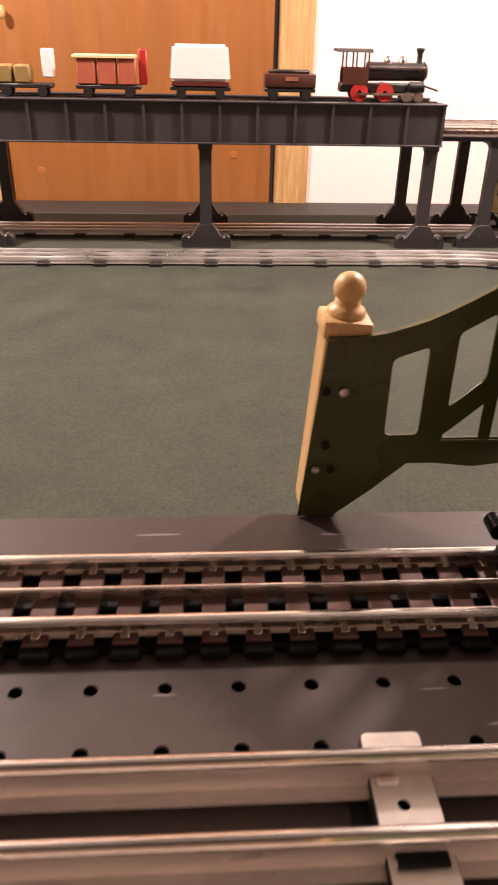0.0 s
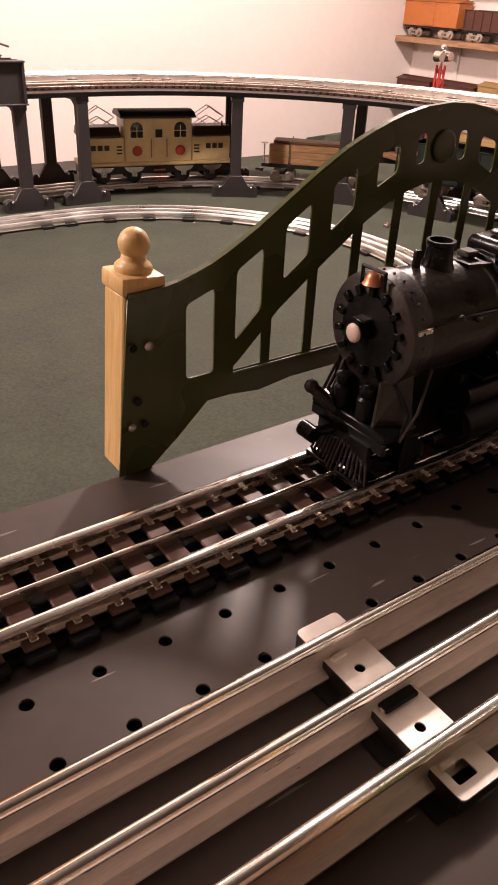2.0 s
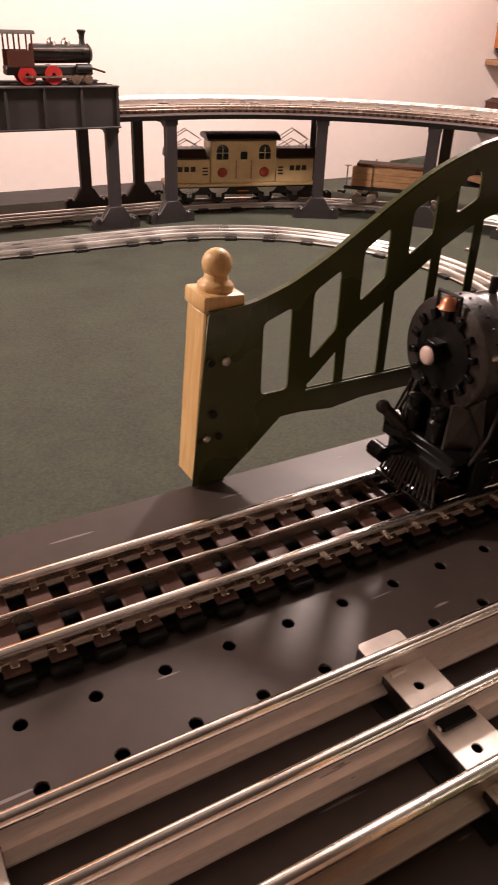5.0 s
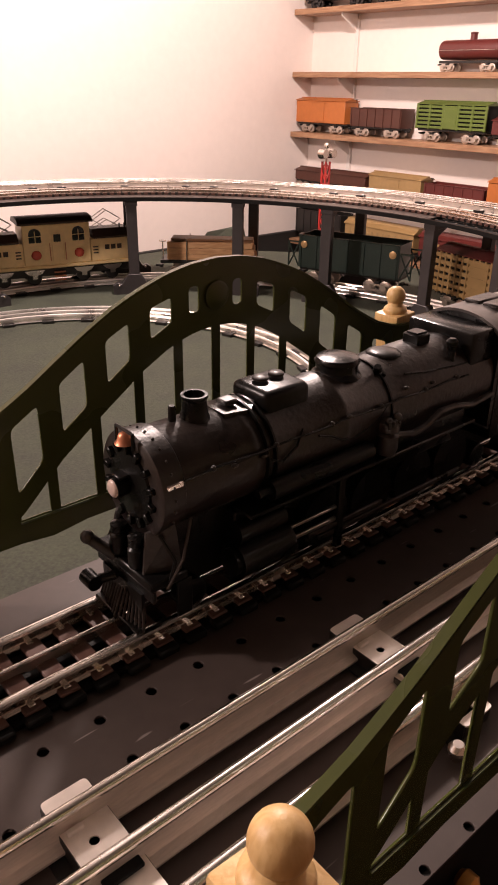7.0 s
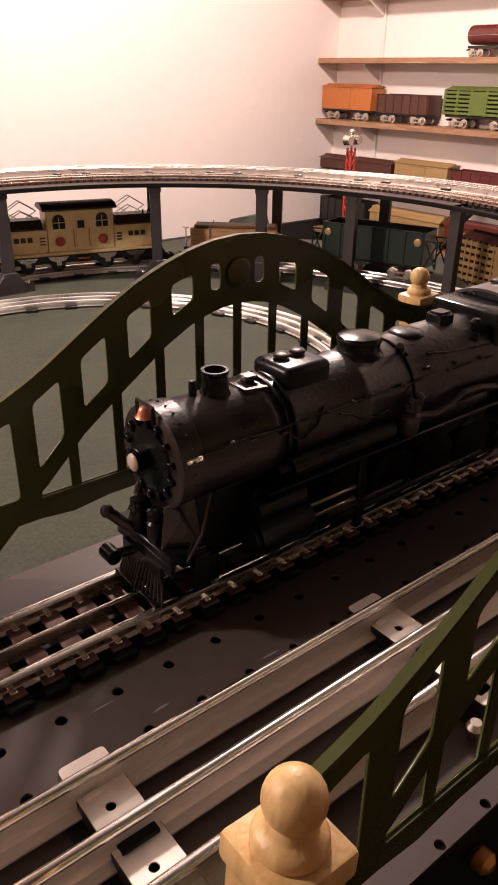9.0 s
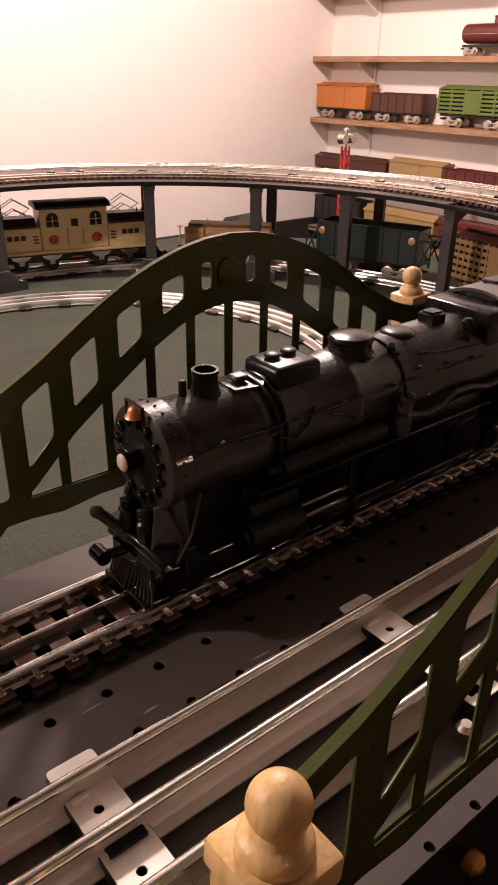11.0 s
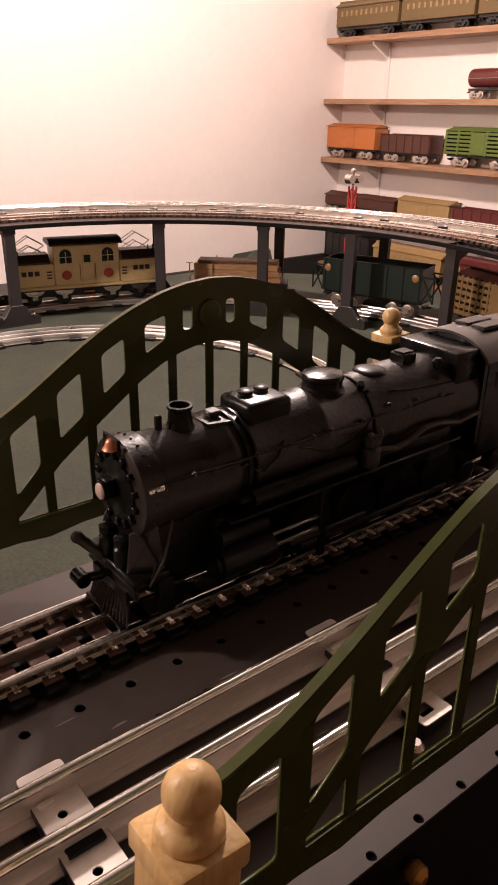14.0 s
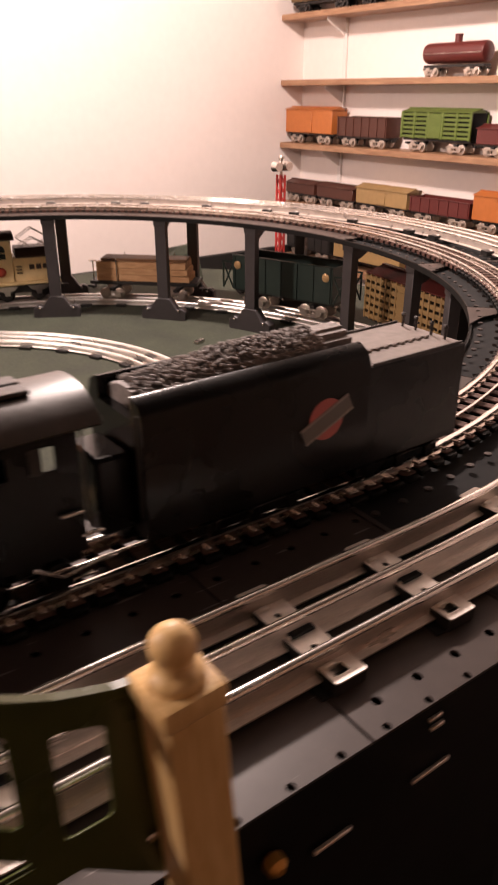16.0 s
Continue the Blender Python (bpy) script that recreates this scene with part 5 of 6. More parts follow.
    pipe(bm, [(L + 0.003, W * 0.6, h1 - 0.004), (L + 0.003, W * 0.6, h1 + 0.006)], 0.001, 6)
    lathe(bm, [(0.006, 0), (0.006, 0.0015)], Matrix.Translation((L + 0.003, W * 0.6, h1 + 0.006)), 12)
    part("brake_wheel", bm, BLACK, car)
    return car


def gondola(m, length, width, h0, h1, mat, label, load=None, load_h=0.0, r=0.0145, truck_mat=TRUCKS):
    """An open car: four thin sides, rim, ribs and trucks, with or without a load."""
    car = empty("open_car", label, "toy train car", at=m)
    L, W = length / 2, width / 2
    bm = bmesh.new()
    box(bm, -L, L, -W, -W + 0.002, h0, h1, 0.0005)
    box(bm, -L, L, W - 0.002, W, h0, h1, 0.0005)
    box(bm, -L, -L + 0.002, -W + 0.002, W - 0.002, h0, h1)
    box(bm, L - 0.002, L, -W + 0.002, W - 0.002, h0, h1)
    box(bm, -L + 0.002, L - 0.002, -W + 0.002, W - 0.002, h0, h0 + 0.003)
    part("body", bm, mat, car, smooth=False)
    for s in (-1, 1):
        for i in range(7):
            x = -L + 0.006 + (2 * L - 0.012) * i / 6
            bm = bmesh.new()
            box(bm, x - 0.0018, x + 0.0018, s * (W + 0.0012) - 0.001, s * (W + 0.0012) + 0.001, h0, h1 - 0.001)
            part("rib", bm, mat, car, smooth=False)
        bm = bmesh.new()
        box(bm, -L - 0.001, L + 0.001, s * W - 0.0028, s * W + 0.0028, h1, h1 + 0.002, 0.0005)
        part("rim", bm, mat, car)
    bm = bmesh.new()
    box(bm, -L, L, -W * 0.75, W * 0.75, h0 - 0.007, h0 - 0.0005, 0.001)
    part("underframe", bm, BLACK, car)
    for u in (-0.58, 0.58):
        truck(car, u * L, r=r, mat=truck_mat, length=min(0.064, L * 0.62))
    couplers(car, L, r * 1.4)
    return car


def on_low(angle, r=LOW_R, dz=0.0):
    """A pose on the lower outer track: x along the track, its near side towards the centre of the loop."""
    p = Vector((LOW_C[0] + r * math.cos(radians(angle)), LOW_C[1] + r * math.sin(radians(angle)), LOW_RT + dz))
    return Matrix.Translation(p) @ pose(0, 0, 0, 0, 0, angle - 90)


# cream electric locomotive
EL = empty("electric_locomotive", "cream tinplate electric locomotive with brown roof and pantographs", "toy locomotive", at=on_low(76.4))
bm = bmesh.new()
box(bm, -0.180, 0.180, -0.040, 0.040, 0.038, 0.046, 0.002)
part("footplate", bm, CREAM, EL)
bm = bmesh.new()
box(bm, -0.178, 0.178, -0.034, 0.034, 0.020, 0.0378, 0.002)
part("frame", bm, BLACK, EL)
for x0, x1 in ((-0.172, -0.0785), (0.0785, 0.172)):
    bm = bmesh.new()
    box(bm, x0, x1, -0.036, 0.036, 0.046, 0.098, 0.003, 2)
    part("hood", bm, CREAM, EL)
bm = bmesh.new()
box(bm, -0.078, 0.078, -0.038, 0.038, 0.046, 0.138, 0.002)
part("cab", bm, CREAM, EL)
bm = bmesh.new()
sweep(bm, [(-0.086, 0, 0, 0, 1), (0.086, 0, 0, 0, 1)], [(-0.042, 0.1385), (-0.042, 0.142), (-0.028, 0.150), (0, 0.153), (0.028, 0.150), (0.042, 0.142), (0.042, 0.1385)])
part("cab_roof", bm, BROWNROOF, EL)
for s in (-1, 1):
    bm = bmesh.new()
    sweep(bm, [(s * 0.0862, 0, 0, 0, 1), (s * 0.176, 0, 0, 0, 1)], [(-0.038, 0.0985), (-0.038, 0.102), (-0.020, 0.118), (0.020, 0.118), (0.038, 0.102), (0.038, 0.0985)])
    part("hood_roof", bm, BROWNROOF, EL)
    bm = bmesh.new()
    x = s * 0.128
    for a, b in (((-0.030, -0.012, 0.120), (0.0, -0.012, 0.136)), ((0.0, -0.012, 0.136), (0.030, -0.012, 0.120)), ((-0.034, -0.012, 0.137), (0.0, -0.012, 0.158)), ((0.0, -0.012, 0.158), (0.034, -0.012, 0.137)), ((-0.034, -0.012, 0.137), (-0.006, -0.012, 0.120)), ((0.034, -0.012, 0.137), (0.006, -0.012, 0.120)),
                 ((-0.030, 0.012, 0.120), (0.0, 0.012, 0.136)), ((0.0, 0.012, 0.136), (0.030, 0.012, 0.120)), ((-0.034, 0.012, 0.137), (0.0, 0.012, 0.158)), ((0.0, 0.012, 0.158), (0.034, 0.012, 0.137)), ((0.0, -0.014, 0.158), (0.0, 0.014, 0.158)), ((-0.034, -0.012, 0.137), (-0.034, 0.012, 0.137)), ((0.034, -0.012, 0.137), (0.034, 0.012, 0.137))):
        tube(bm, (x + a[0], a[1], a[2]), (x + b[0], b[1], b[2]), 0.0010, seg=6)
    part("pantograph", bm, TRUCKS, EL)
    bm = bmesh.new()
    for dx in (0.028, 0.040):
        tube(bm, (s * (0.128 + dx), -0.020, 0.116), (s * (0.128 + dx), -0.020, 0.128), 0.0018, seg=8)
    part("vent_pipe", bm, BLACK, EL)
    for u in (0.050, ):
        bm = bmesh.new()
        box(bm, s * u - 0.014, s * u + 0.014, -0.0392, -0.0378, 0.098, 0.116, 0.0005)
        lathe(bm, [(0.014, 0), (0.014, 0.0012)], pose(s * u, -0.0380, 0.116, 90), 20)
        wdw = part("window", bm, GLASSDARK, EL, "dark arched window")
        bm = bmesh.new()
        for dx in (-0.0008, ):
            box(bm, s * u - 0.0009, s * u + 0.0009, -0.0402, -0.0393, 0.098, 0.124)
        box(bm, s * u - 0.0145, s * u + 0.0145, -0.0402, -0.0393, 0.1115, 0.1130)
        part("muntin", bm, CREAM, wdw, smooth=False)
    bm = bmesh.new()
    ball(bm, (s * 0.050, -0.0385, 0.070), 0.0118, (1, 0.45, 0.92))
    part("side_lamp", bm, REDLENS, EL, "red round side lamp")
    bm = bmesh.new()
    for i in range(3):
        box(bm, s * 0.090 - 0.006, s * 0.090 + 0.006, -0.0372, -0.0362, 0.064 + i * 0.007, 0.067 + i * 0.007)
    part("louvre", bm, BROWNROOF, EL, smooth=False)
    for u in (0.118, 0.133, 0.148):
        bm = bmesh.new()
        box(bm, s * u - 0.0055, s * u + 0.0055, -0.0373, -0.0362, 0.072, 0.083, 0.0004)
        part("hood_window", bm, BROWNROOF, EL)
bm = bmesh.new()
box(bm, -0.0125, 0.0125, -0.0394, -0.0380, 0.054, 0.118, 0.0005)
dr = part("door", bm, CREAM, EL)
bm = bmesh.new()
box(bm, -0.008, 0.008, -0.0402, -0.0395, 0.098, 0.115, 0.0003)
part("door_window", bm, GLASSDARK, dr)
bm = bmesh.new()
for s in (-1, 1):
    tube(bm, (s * 0.018, -0.041, 0.056), (s * 0.018, -0.041, 0.096), 0.0011, seg=6)
part("grab_rail", bm, BRASSY, EL)
bm = bmesh.new()
for i in range(3):
    box(bm, -0.013, 0.013, -0.044, -0.038, 0.010 + i * 0.009, 0.0125 + i * 0.009)
part("step_ladder", bm, BRASSY, EL, smooth=False)
for x in (-0.128, -0.058, 0.058, 0.128):
    for s in (-1, 1):
        bm = bmesh.new()
        m = Matrix.Translation((x, s * 0.0265, 0.0165)) @ Matrix.Rotation(radians(90), 4, "X")
        lathe(bm, [(0.005, -0.004), (0.012, -0.003), (0.0140, -0.005), (0.0165, -0.005), (0.0165, 0.004), (0.0140, 0.005), (0.005, 0.004)], m, 24)
        part("wheel", bm, BLACK, EL)
    bm = bmesh.new()
    v = [bm.verts.new((x + dx, -0.0375 - dy, z)) for dy in (0, 0.002) for dx, z in ((-0.024, 0.036), (0.024, 0.036), (0.017, 0.028), (0.006, 0.024), (0.006, 0.016), (-0.006, 0.016), (-0.006, 0.024), (-0.017, 0.028))]
    bm.faces.new(v[:8])
    bm.faces.new(v[8:][::-1])
    for i in range(8):
        bm.faces.new((v[i], v[(i + 1) % 8], v[8 + (i + 1) % 8], v[8 + i]))
    part("journal_box", bm, NICKEL, EL, "bright nickel journal casting", smooth=False)
couplers(EL, 0.186, 0.020)

# lumber car
LC = empty("flat_car", "black flat car loaded with sawn boards", "toy train car", at=on_low(46.5))
bm = bmesh.new()
box(bm, -0.125, 0.125, -0.036, 0.036, 0.034, 0.042, 0.001)
part("floor", bm, BLACK, LC)
for i in range(3):
    for j in range(4):
        bm = bmesh.new()
        box(bm, -0.108 + 0.006 * j, 0.108 - 0.004 * i, -0.034 + j * 0.017, -0.0185 + j * 0.017, 0.0425 + i * 0.0145, 0.0565 + i * 0.0145, 0.0008)
        part("board", bm, LUMBER, LC)
bm = bmesh.new()
box(bm, -0.100, 0.100, -0.024, 0.024, 0.0865, 0.092, 0.001)
part("board", bm, wood("dark_board", (0.22, 0.11, 0.05), (0.15, 0.07, 0.03), 20, (1, 6, 6), 0.6), LC)
for s in (-1, 1):
    for u in (-0.06, 0.06):
        bm = bmesh.new()
        tube(bm, (u, s * 0.0365, 0.040), (u, s * 0.0365, 0.094), 0.0013, seg=8)
        part("stake", bm, NICKEL, LC)
for u in (-0.075, 0.075):
    truck(LC, u, w=0.0265, r=0.0125)
couplers(LC, 0.128, 0.018)
bm = bmesh.new()
tube(bm, (-0.121, -0.018, 0.042), (-0.121, -0.018, 0.085), 0.0016, seg=8)
lathe(bm, [(0.009, 0), (0.009, 0.002), (0.003, 0.003)], Matrix.Translation((-0.121, -0.018, 0.084)), 14)
part("brake_wheel", bm, NICKEL, LC)

# dark green hopper car with lattice ends
HC = gondola(on_low(19.0), 0.250, 0.076, 0.040, 0.114, DKGREEN, "dark green open hopper car with brass end discs", truck_mat=TRUCKS)
for s in (-1, 1):
    bm = bmesh.new()
    for a, b in (((0.126, 0.040), (0.153, 0.095)), ((0.153, 0.040), (0.126, 0.095)), ((0.153, 0.040), (0.153, 0.095)), ((0.126, 0.097), (0.155, 0.097))):
        tube(bm, (s * a[0], -0.034, a[1]), (s * b[0], -0.034, b[1]), 0.002, seg=6)
    far = bm.copy()
    bmesh.ops.translate(far, vec=(0, 0.068, 0), verts=far.verts[:])
    part("end_lattice", bm, DKGREEN, HC)
    part("end_lattice", far, DKGREEN, HC)
    bm = bmesh.new()
    lathe(bm, [(0.0085, 0), (0.0085, 0.002), (0.006, 0.003)], pose(s * 0.110, -0.0395, 0.094, 90), 18)
    part("end_disc", bm, material("pale_brass", (0.60, 0.38, 0.18), 0.4, 0.4), HC, "round pale brass disc")

# tan stock car with a maroon roof
boxcar(on_low(-8.5), 0.245, 0.078, 0.036, 0.122, TAN, MAROON, "tan slatted stock car with a maroon roof", slats=3)

# red crossing signal behind the loop
SG = empty("crossing_signal", "red lattice signal post with a nickel lamp head", "toy signal", at=Matrix.Translation((1.495, 1.282, FELT_Z)))
bm = bmesh.new()
for sx in (-0.007, 0.007):
    for sy in (-0.007, 0.007):
        box(bm, sx - 0.0022, sx + 0.0022, sy - 0.0022, sy + 0.0022, 0.012, 0.262)
part("mast", bm, RED, SG, smooth=False)
for i in range(10):
    bm = bmesh.new()
    z = 0.020 + i * 0.024
    for sy in (-0.0078, 0.0078):
        tube(bm, (-0.007, sy, z), (0.007, sy, z + 0.024), 0.0014, seg=6)
        tube(bm, (sy, -0.007, z), (sy, 0.007, z + 0.024), 0.0014, seg=6)
    part("lattice_bar", bm, RED, SG)
bm = bmesh.new()
box(bm, -0.030, 0.030, -0.030, 0.030, 0.0, 0.012, 0.002)
part("base", bm, BLACK, SG)
bm = bmesh.new()
tube(bm, (0, 0, 0.262), (0, 0, 0.300), 0.004, seg=10)
ball(bm, (0, 0, 0.302), 0.008)
part("finial", bm, NICKEL, SG)
for s in (-1, 1):
    bm = bmesh.new()
    tube(bm, (s * 0.016, 0.006, 0.282), (s * 0.016, -0.014, 0.282), 0.013, 0.011, 16)
    tube(bm, (0, 0, 0.282), (s * 0.016, 0, 0.282), 0.003, seg=8)
    part("lamp_housing", bm, NICKEL, SG)

# low green hill with a wooden edge, and a dark crate, outside the loop
bm = bmesh.new()
v = [bm.verts.new(p) for p in ((1.20, 1.45, FELT_Z), (1.33, 1.40, FELT_Z), (1.36, 1.46, FELT_Z), (1.24, 1.56, FELT_Z), (1.29, 1.455, -0.135), (1.33, 1.43, -0.130), (1.345, 1.46, -0.130), (1.27, 1.52, -0.150))]
for f in ((0, 1, 5, 4), (1, 2, 6, 5), (2, 3, 7, 6), (3, 0, 4, 7), (4, 5, 6, 7)):
    bm.faces.new([v[i] for i in f])
hill = part("felt_hill", bm, FELT, smooth=False)
tagged(hill, "low felt covered hill at the table's corner", "hill", kind="structure")

# tan passenger car on the far lower shelf and rolling stock on the wall shelves
SHELF_X0, SHELF_Z = 2.118, (0.482, 0.276, 0.067, -0.142, -0.341)
for i, z in enumerate(SHELF_Z):
    bm = bmesh.new()
    box(bm, SHELF_X0, WALL_X - 0.001, -1.2, WALL_Y - 0.004, z - 0.0185, z, 0.001)
    tagged(part("wall_shelf", bm, SHELFW), "brown wooden wall shelf carrying toy trains", "shelf", "wall shelves")
    for y in (1.86, 1.0, 0.1):
        br = empty("shelf_bracket", "white metal shelf bracket on a slotted rail", "bracket", "shelf brackets", at=Matrix.Translation((WALL_X, y, z - 0.0188)))
        bm = bmesh.new()
        v = [bm.verts.new(p) for p in ((-0.092, -0.002, 0), (-0.001, -0.002, 0), (-0.001, -0.002, -0.060), (-0.030, -0.002, -0.045), (-0.092, -0.002, -0.010), (-0.092, 0.002, 0), (-0.001, 0.002, 0), (-0.001, 0.002, -0.060), (-0.030, 0.002, -0.045), (-0.092, 0.002, -0.010))]
        bm.faces.new(v[:5])
        bm.faces.new(v[5:][::-1])
        for k in range(5):
            bm.faces.new((v[k], v[(k + 1) % 5], v[5 + (k + 1) % 5], v[5 + k]))
        part("arm", bm, BRACKETM, br, smooth=False)
for y in (1.86, 1.0, 0.1):
    bm = bmesh.new()
    box(bm, WALL_X - 0.010, WALL_X - 0.0002, y - 0.008, y + 0.008, -0.75, 0.95, 0.001)
    tagged(part("shelf_rail", bm, BRACKETM), "white slotted shelf rail screwed to the wall", "rail", "shelf rails")


def on_shelf(y, z, x=2.172):
    """A pose on a wall shelf: the car's length lies along the wall, its side to the room."""
    return Matrix.Translation((x, y, z)) @ pose(0, 0, 0, 0, 0, -90)


COACHWIN = material("dull_tan_window", (0.30, 0.20, 0.09), 0.35, 0, 0.15)


def coach(m, length, mat, label):
    """A passenger car: long body with a row of windows, low roof, trucks."""
    car = empty("passenger_car", label, "toy train car", at=m)
    L, W = length / 2, 0.037
    bm = bmesh.new()
    box(bm, -L, L, -W, W, 0.034, 0.098, 0.002)
    part("body", bm, mat, car)
    bm = bmesh.new()
    sweep(bm, [(-L - 0.004, 0, 0, 0, 1), (L + 0.004, 0, 0, 0, 1)], [(-W - 0.003, 0.0982), (-W - 0.003, 0.101), (-0.020, 0.112), (-0.018, 0.119), (0.018, 0.119), (0.020, 0.112), (W + 0.003, 0.101), (W + 0.003, 0.0982)])
    part("roof", bm, mat, car, smooth=False)
    n = 11
    for s in (-1, 1):
        for i in range(n):
            x = -L + 0.030 + (2 * L - 0.060) * i / (n - 1)
            bm = bmesh.new()
            box(bm, x - 0.0045, x + 0.0045, s * W - 0.0010, s * W + 0.0010, 0.068, 0.085, 0.0004)
            part("window", bm, COACHWIN, car)
    bm = bmesh.new()
    box(bm, -L, L, -W * 0.7, W * 0.7, 0.026, 0.0338)
    part("underframe", bm, BLACK, car, smooth=False)
    for u in (-0.62, 0.62):
        truck(car, u * L, r=0.013, mat=BLACK)
    couplers(car, L, 0.020)
    return car


def tank_car(m, length, mat, label):
    car = empty("tank_car", label, "toy train car", at=m)
    L = length / 2
    bm = bmesh.new()
    lathe(bm, [(0.018, -L), (0.029, -L + 0.004), (0.031, -L + 0.010), (0.031, L - 0.010), (0.029, L - 0.004), (0.018, L)], Matrix.Translation((0, 0, 0.070)) @ Matrix.Rotation(radians(90), 4, "Y"), 28)
    tank = part("tank", bm, mat, car)
    bm = bmesh.new()
    lathe(bm, [(0.012, 0), (0.012, 0.020), (0.0135, 0.021), (0.0135, 0.024), (0.006, 0.026)], Matrix.Translation((0, 0, 0.098)), 18)
    part("dome", bm, mat, tank)
    bm = bmesh.new()
    box(bm, -L, L, -0.016, 0.016, 0.028, 0.036, 0.001)
    part("frame", bm, BLACK, car)
    for s in (-1, 1):
        bm = bmesh.new()
        pipe(bm, [(-L + 0.006, s * 0.033, 0.068), (L - 0.006, s * 0.033, 0.068)], 0.0009, 6)
        part("handrail", bm, NICKEL, car)
    for u in (-0.66, 0.66):
        truck(car, u * L, r=0.0135)
    couplers(car, L, 0.020)
    return car


# top shelf
for y in (1.906, 1.590, 1.274, 0.958):
    coach(on_shelf(y, SHELF_Z[0]), 0.303, OLIVE, "olive brown passenger car with cream windows on a shelf")
# second shelf
tank_car(on_shelf(1.330, SHELF_Z[1]) @ Matrix.Scale(0.90, 4), 0.250, MAROON, "dark red tank car with a dome on a shelf")
boxcar(on_shelf(1.040, SHELF_Z[1]), 0.24, 0.072, 0.036, 0.105, MAROON, MAROON, "dark red box car on a shelf")
# third shelf
boxcar(on_shelf(1.947, SHELF_Z[2]), 0.255, 0.072, 0.036, 0.112, ORANGE, ORANGE, "orange box car on a shelf", roof=0.010)
gondola(on_shelf(1.675, SHELF_Z[2]), 0.235, 0.070, 0.034, 0.093, DKBROWN, "dark brown open hopper car on a shelf")
boxcar(on_shelf(1.356, SHELF_Z[2]), 0.265, 0.074, 0.040, 0.114, LIME, LIME, "pea green slatted stock car on a shelf", slats=1, roof=0.011)
boxcar(on_shelf(1.075, SHELF_Z[2]), 0.25, 0.070, 0.034, 0.074, MAROON, MAROON, "dark red low caboose on a shelf", doors=False)
# lowest shelf
boxcar(on_shelf(1.985, SHELF_Z[3]), 0.165, 0.070, 0.034, 0.068, DKBROWN, DKBROWN, "dark maroon box car on the lowest shelf", doors=False)
boxcar(on_shelf(1.792, SHELF_Z[3]), 0.190, 0.070, 0.034, 0.070, DKBROWN, DKBROWN, "dark maroon box car on the lowest shelf", doors=False)
boxcar(on_shelf(1.562, SHELF_Z[3]), 0.235, 0.070, 0.034, 0.083, TAN, TAN, "mustard yellow box car on the lowest shelf")
gondola(on_shelf(1.312, SHELF_Z[3]), 0.238, 0.070, 0.034, 0.078, MAROON, "dark red open car on the lowest shelf")
boxcar(on_shelf(1.065, SHELF_Z[3]), 0.235, 0.072, 0.036, 0.104, ORANGE, ORANGE, "orange box car on the lowest shelf")
# bottom shelf
gondola(on_shelf(1.930, SHELF_Z[4]), 0.25, 0.070, 0.034, 0.120, BLACK, "black open car on the bottom shelf")
coach(on_shelf(1.615, SHELF_Z[4]), 0.33, TAN, "tan passenger car with a row of windows on the bottom shelf")
coach(on_shelf(1.260, SHELF_Z[4]), 0.33, MAROON, "maroon passenger car with a row of windows on the bottom shelf")


# ---------------------------------------------------------------- antique toy train on the girder bridge
TZ = GZ1 + 0.0022


def at_toy(x):
    return Matrix.Translation((x, TOY_Y, TZ))


AT = empty("antique_locomotive", "antique cast iron toy locomotive with red wheels", "toy locomotive", at=at_toy(0.309))
bm = bmesh.new()
tube(bm, (-0.030, 0, 0.052), (0.080, 0, 0.052), 0.017, 0.016, 20)
tube(bm, (0.080, 0, 0.052), (0.086, 0, 0.052), 0.018, 0.012, 20)
part("boiler", bm, LOCOGREY, AT)
bm = bmesh.new()
lathe(bm, [(0.007, 0), (0.005, 0.006), (0.0055, 0.018), (0.009, 0.025), (0.007, 0.027)], Matrix.Translation((0.070, 0, 0.066)), 16)
part("smokestack", bm, BLACK, AT)
for x in (0.010, 0.038):
    bm = bmesh.new()
    lathe(bm, [(0.009, 0), (0.0085, 0.006), (0.005, 0.012), (0.001, 0.014)], Matrix.Translation((x, 0, 0.066)), 14)
    part("dome", bm, NICKEL, AT)
bm = bmesh.new()
for s in (-1, 1):
    box(bm, -0.078, -0.030, s * 0.020 - 0.001, s * 0.020 + 0.001, 0.030, 0.058)
    for x in (-0.076, -0.056, -0.033):
        box(bm, x, x + 0.003, s * 0.020 - 0.001, s * 0.020 + 0.001, 0.058, 0.084)
part("cab", bm, DKBROWN, AT, smooth=False)
bm = bmesh.new()
sweep(bm, [(-0.094, 0, 0, 0, 1), (-0.024, 0, 0, 0, 1)], [(-0.024, 0.0842), (-0.014, 0.090), (0.014, 0.090), (0.024, 0.0842), (0.014, 0.0865), (-0.014, 0.0865)])
part("cab_roof", bm, BLACK, AT)
bm = bmesh.new()
box(bm, -0.082, 0.084, -0.014, 0.014, 0.016, 0.032, 0.002)
tube(bm, (0.050, -0.020, 0.028), (0.078, -0.020, 0.028), 0.008, seg=14)
part("frame", bm, BLACK, AT)
bm = bmesh.new()
for i in range(-3, 4):
    tube(bm, (0.084, i * 0.004, 0.028), (0.112, i * 0.001, 0.020), 0.0018, seg=6)
part("cowcatcher", bm, DKBROWN, AT)
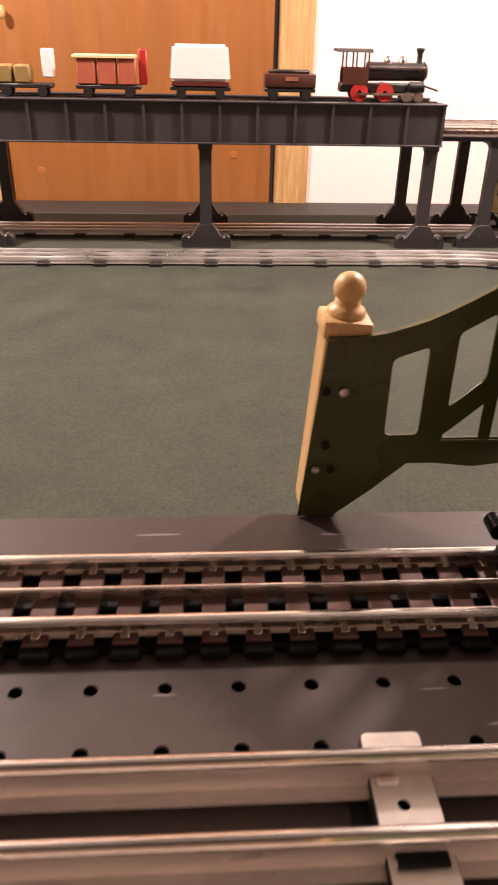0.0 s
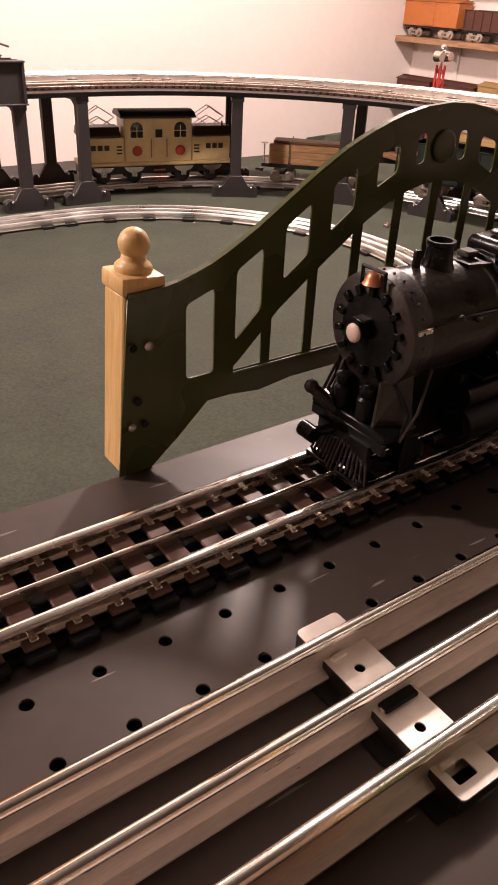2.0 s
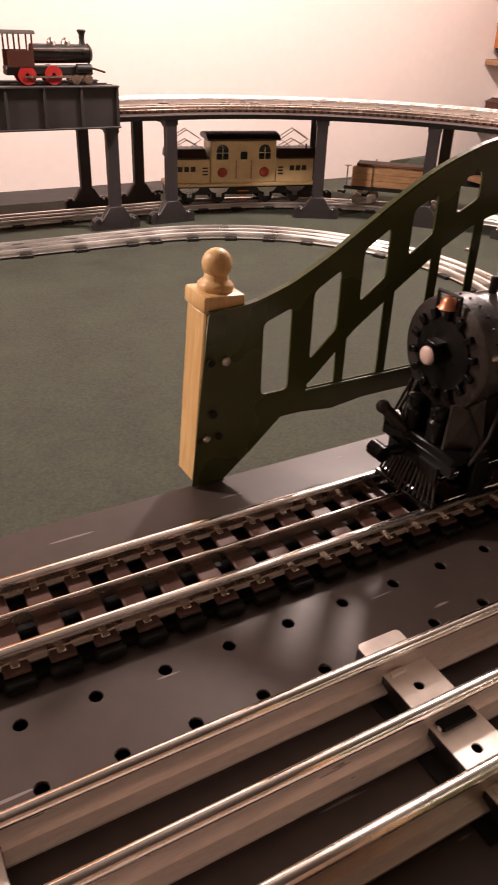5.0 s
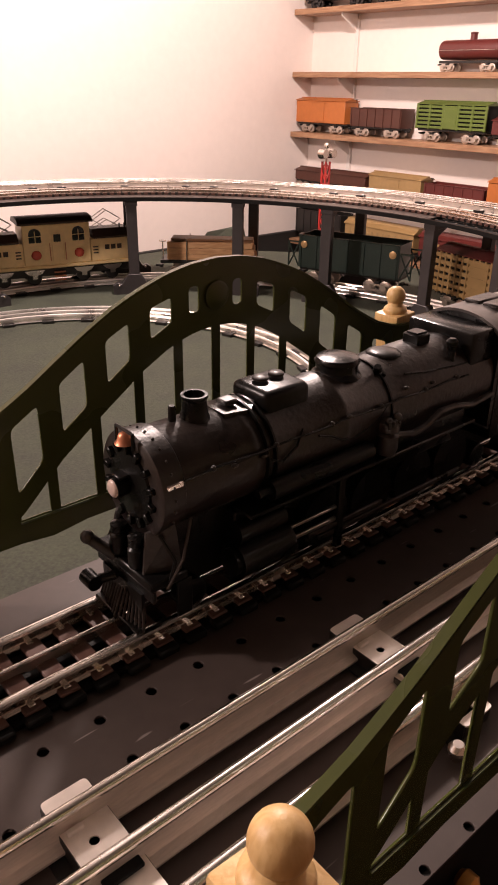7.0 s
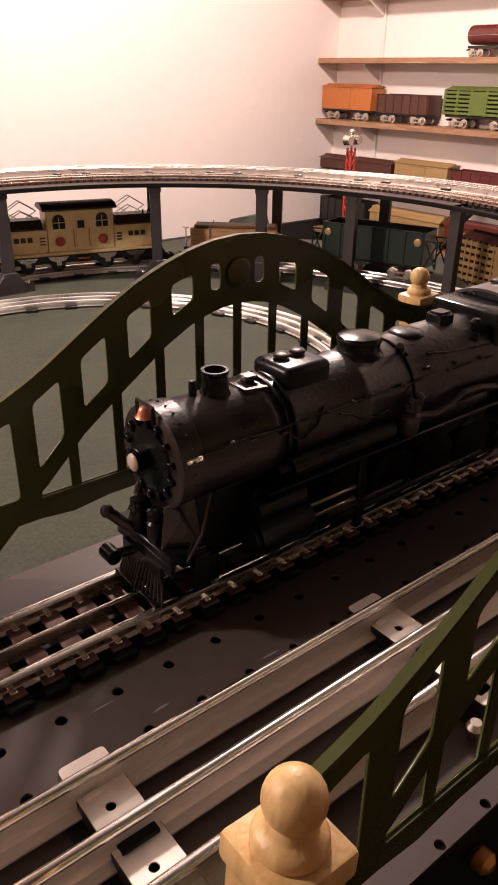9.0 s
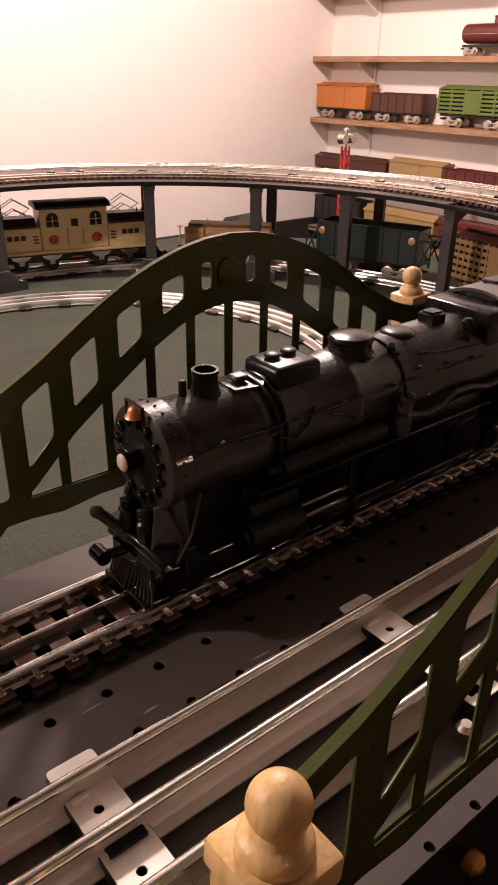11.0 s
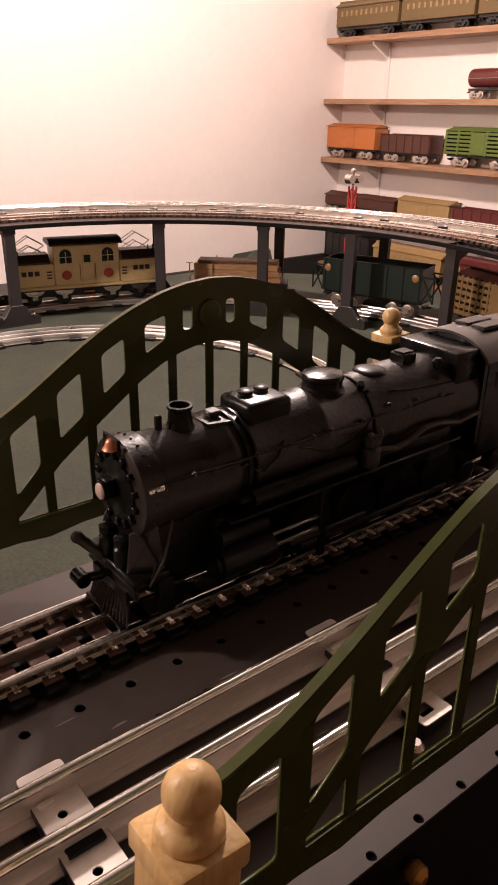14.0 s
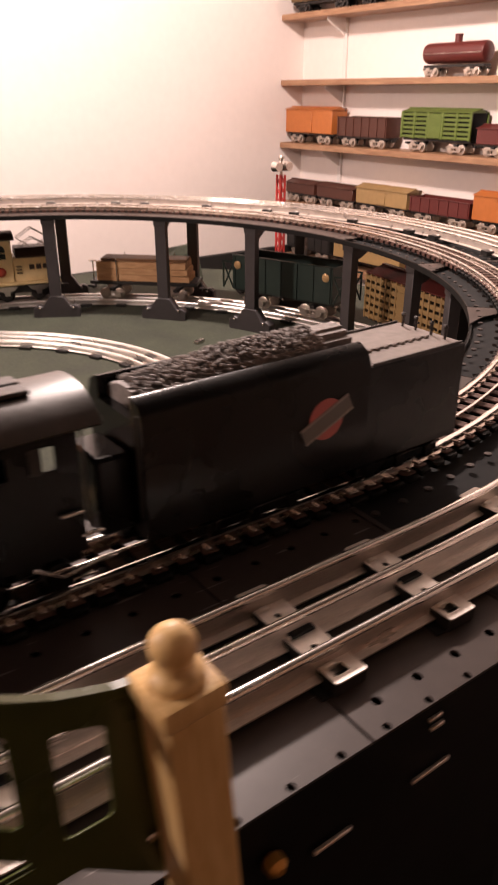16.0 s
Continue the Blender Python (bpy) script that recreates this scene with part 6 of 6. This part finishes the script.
for s in (-1, 1):
    for x in (-0.045, 0.005):
        bm = bmesh.new()
        m = Matrix.Translation((x, s * 0.0175, 0.0165)) @ Matrix.Rotation(radians(90), 4, "X")
        lathe(bm, [(0.0135, -0.003), (0.0165, -0.003), (0.0165, 0.003), (0.0135, 0.003)], m, 24)
        lathe(bm, [(0.004, -0.003), (0.004, 0.003)], m, 10)
        for i in range(8):
            box(bm, -0.0013, 0.0013, 0.003, 0.0140, -0.001, 0.001, m=m @ Matrix.Rotation(i * math.pi / 4, 4, "Z"))
        part("wheel", bm, RED, AT, "red spoked wheel")
    for x in (0.048, 0.072):
        bm = bmesh.new()
        tube(bm, (x, s * 0.014, 0.009), (x, s * 0.020, 0.009), 0.009, seg=16)
        part("pony_wheel", bm, NICKEL, AT)
    bm = bmesh.new()
    box(bm, -0.050, 0.060, s * 0.0225 - 0.001, s * 0.0225 + 0.001, 0.012, 0.016)
    part("side_rod", bm, NICKEL, AT, smooth=False)
    bm = bmesh.new()
    pipe(bm, [(-0.028, s * 0.0185, 0.060), (0.078, s * 0.0185, 0.060)], 0.0012, 6)
    part("handrail", bm, NICKEL, AT)


def toy_wagon(x, length, label, build):
    car = empty("toy_wagon", label, "toy train car", at=at_toy(x))
    bm = bmesh.new()
    box(bm, -length / 2, length / 2, -0.017, 0.017, 0.014, 0.022, 0.002)
    part("floor", bm, BLACK, car)
    for s in (-1, 1):
        for u in (-0.32, 0.32):
            bm = bmesh.new()
            tube(bm, (u * length, s * 0.0145, 0.009), (u * length, s * 0.0185, 0.009), 0.009, seg=16)
            part("wheel", bm, BLACK, car)
    build(car, length / 2)
    return car


def tender_body(car, L):
    bm = bmesh.new()
    box(bm, -L, L, -0.019, 0.019, 0.022, 0.046, 0.003, 2)
    b = part("body", bm, DKBROWN, car)
    bm = bmesh.new()
    box(bm, -L + 0.008, L - 0.012, -0.013, 0.013, 0.046, 0.052, 0.002)
    part("coal", bm, BLACK, car)
    bm = bmesh.new()
    box(bm, -0.010, 0.014, -0.0202, -0.0192, 0.034, 0.041)
    part("number_plate", bm, BRASSY, b, smooth=False)


def white_body(car, L):
    bm = bmesh.new()
    v = [bm.verts.new(p) for p in ((-L, -0.019, 0.030), (L, -0.019, 0.030), (L, 0.019, 0.030), (-L, 0.019, 0.030), (-L + 0.006, -0.016, 0.092), (L - 0.006, -0.016, 0.092), (L - 0.006, 0.016, 0.092), (-L + 0.006, 0.016, 0.092))]
    for f in ((0, 1, 2, 3), (4, 5, 6, 7), (0, 1, 5, 4), (1, 2, 6, 5), (2, 3, 7, 6), (3, 0, 4, 7)):
        bm.faces.new([v[i] for i in f])
    bmesh.ops.bevel(bm, geom=bm.edges[:], offset=0.005, segments=3, affect="EDGES")
    part("tank", bm, WHITE, car)
    bm = bmesh.new()
    box(bm, -L + 0.004, L - 0.004, -0.018, 0.018, 0.0225, 0.0295)
    part("cradle", bm, MAROON, car, smooth=False)


def red_body(car, L):
    for i in range(3):
        bm = bmesh.new()
        x0 = -L + 0.004 + i * (2 * L - 0.008) / 3
        box(bm, x0, x0 + (2 * L - 0.008) / 3 - 0.004, -0.018, 0.018, 0.022, 0.066, 0.002)
        part("panel", bm, material("faded_red", (0.42, 0.11, 0.06), 0.5), car)
    bm = bmesh.new()
    box(bm, -L - 0.003, L - 0.008, -0.021, 0.021, 0.0662, 0.072, 0.001)
    part("roof", bm, CREAM, car)
    bm = bmesh.new()
    box(bm, L - 0.004, L + 0.012, -0.004, 0.004, 0.022, 0.082, 0.002)
    part("end_board", bm, RED, car)


def mixed_body(car, L):
    for i in range(2):
        bm = bmesh.new()
        box(bm, -L + 0.002 + i * 0.034, -L + 0.031 + i * 0.034, -0.017, 0.017, 0.022, 0.053, 0.003)
        part("crate", bm, material("olive_crate", (0.26, 0.17, 0.05), 0.6), car)
    bm = bmesh.new()
    box(bm, L - 0.016, L + 0.004, -0.014, 0.014, 0.032, 0.080, 0.002)
    part("white_panel", bm, WHITE, car)


toy_wagon(0.131, 0.098, "dark brown antique toy tender with a small plate", tender_body)
toy_wagon(-0.040, 0.116, "bright white antique toy tank wagon", white_body)
toy_wagon(-0.213, 0.122, "faded red antique toy wagon with a cream roof", red_body)
toy_wagon(-0.370, 0.104, "antique toy wagon with olive crates and a white panel", mixed_body)
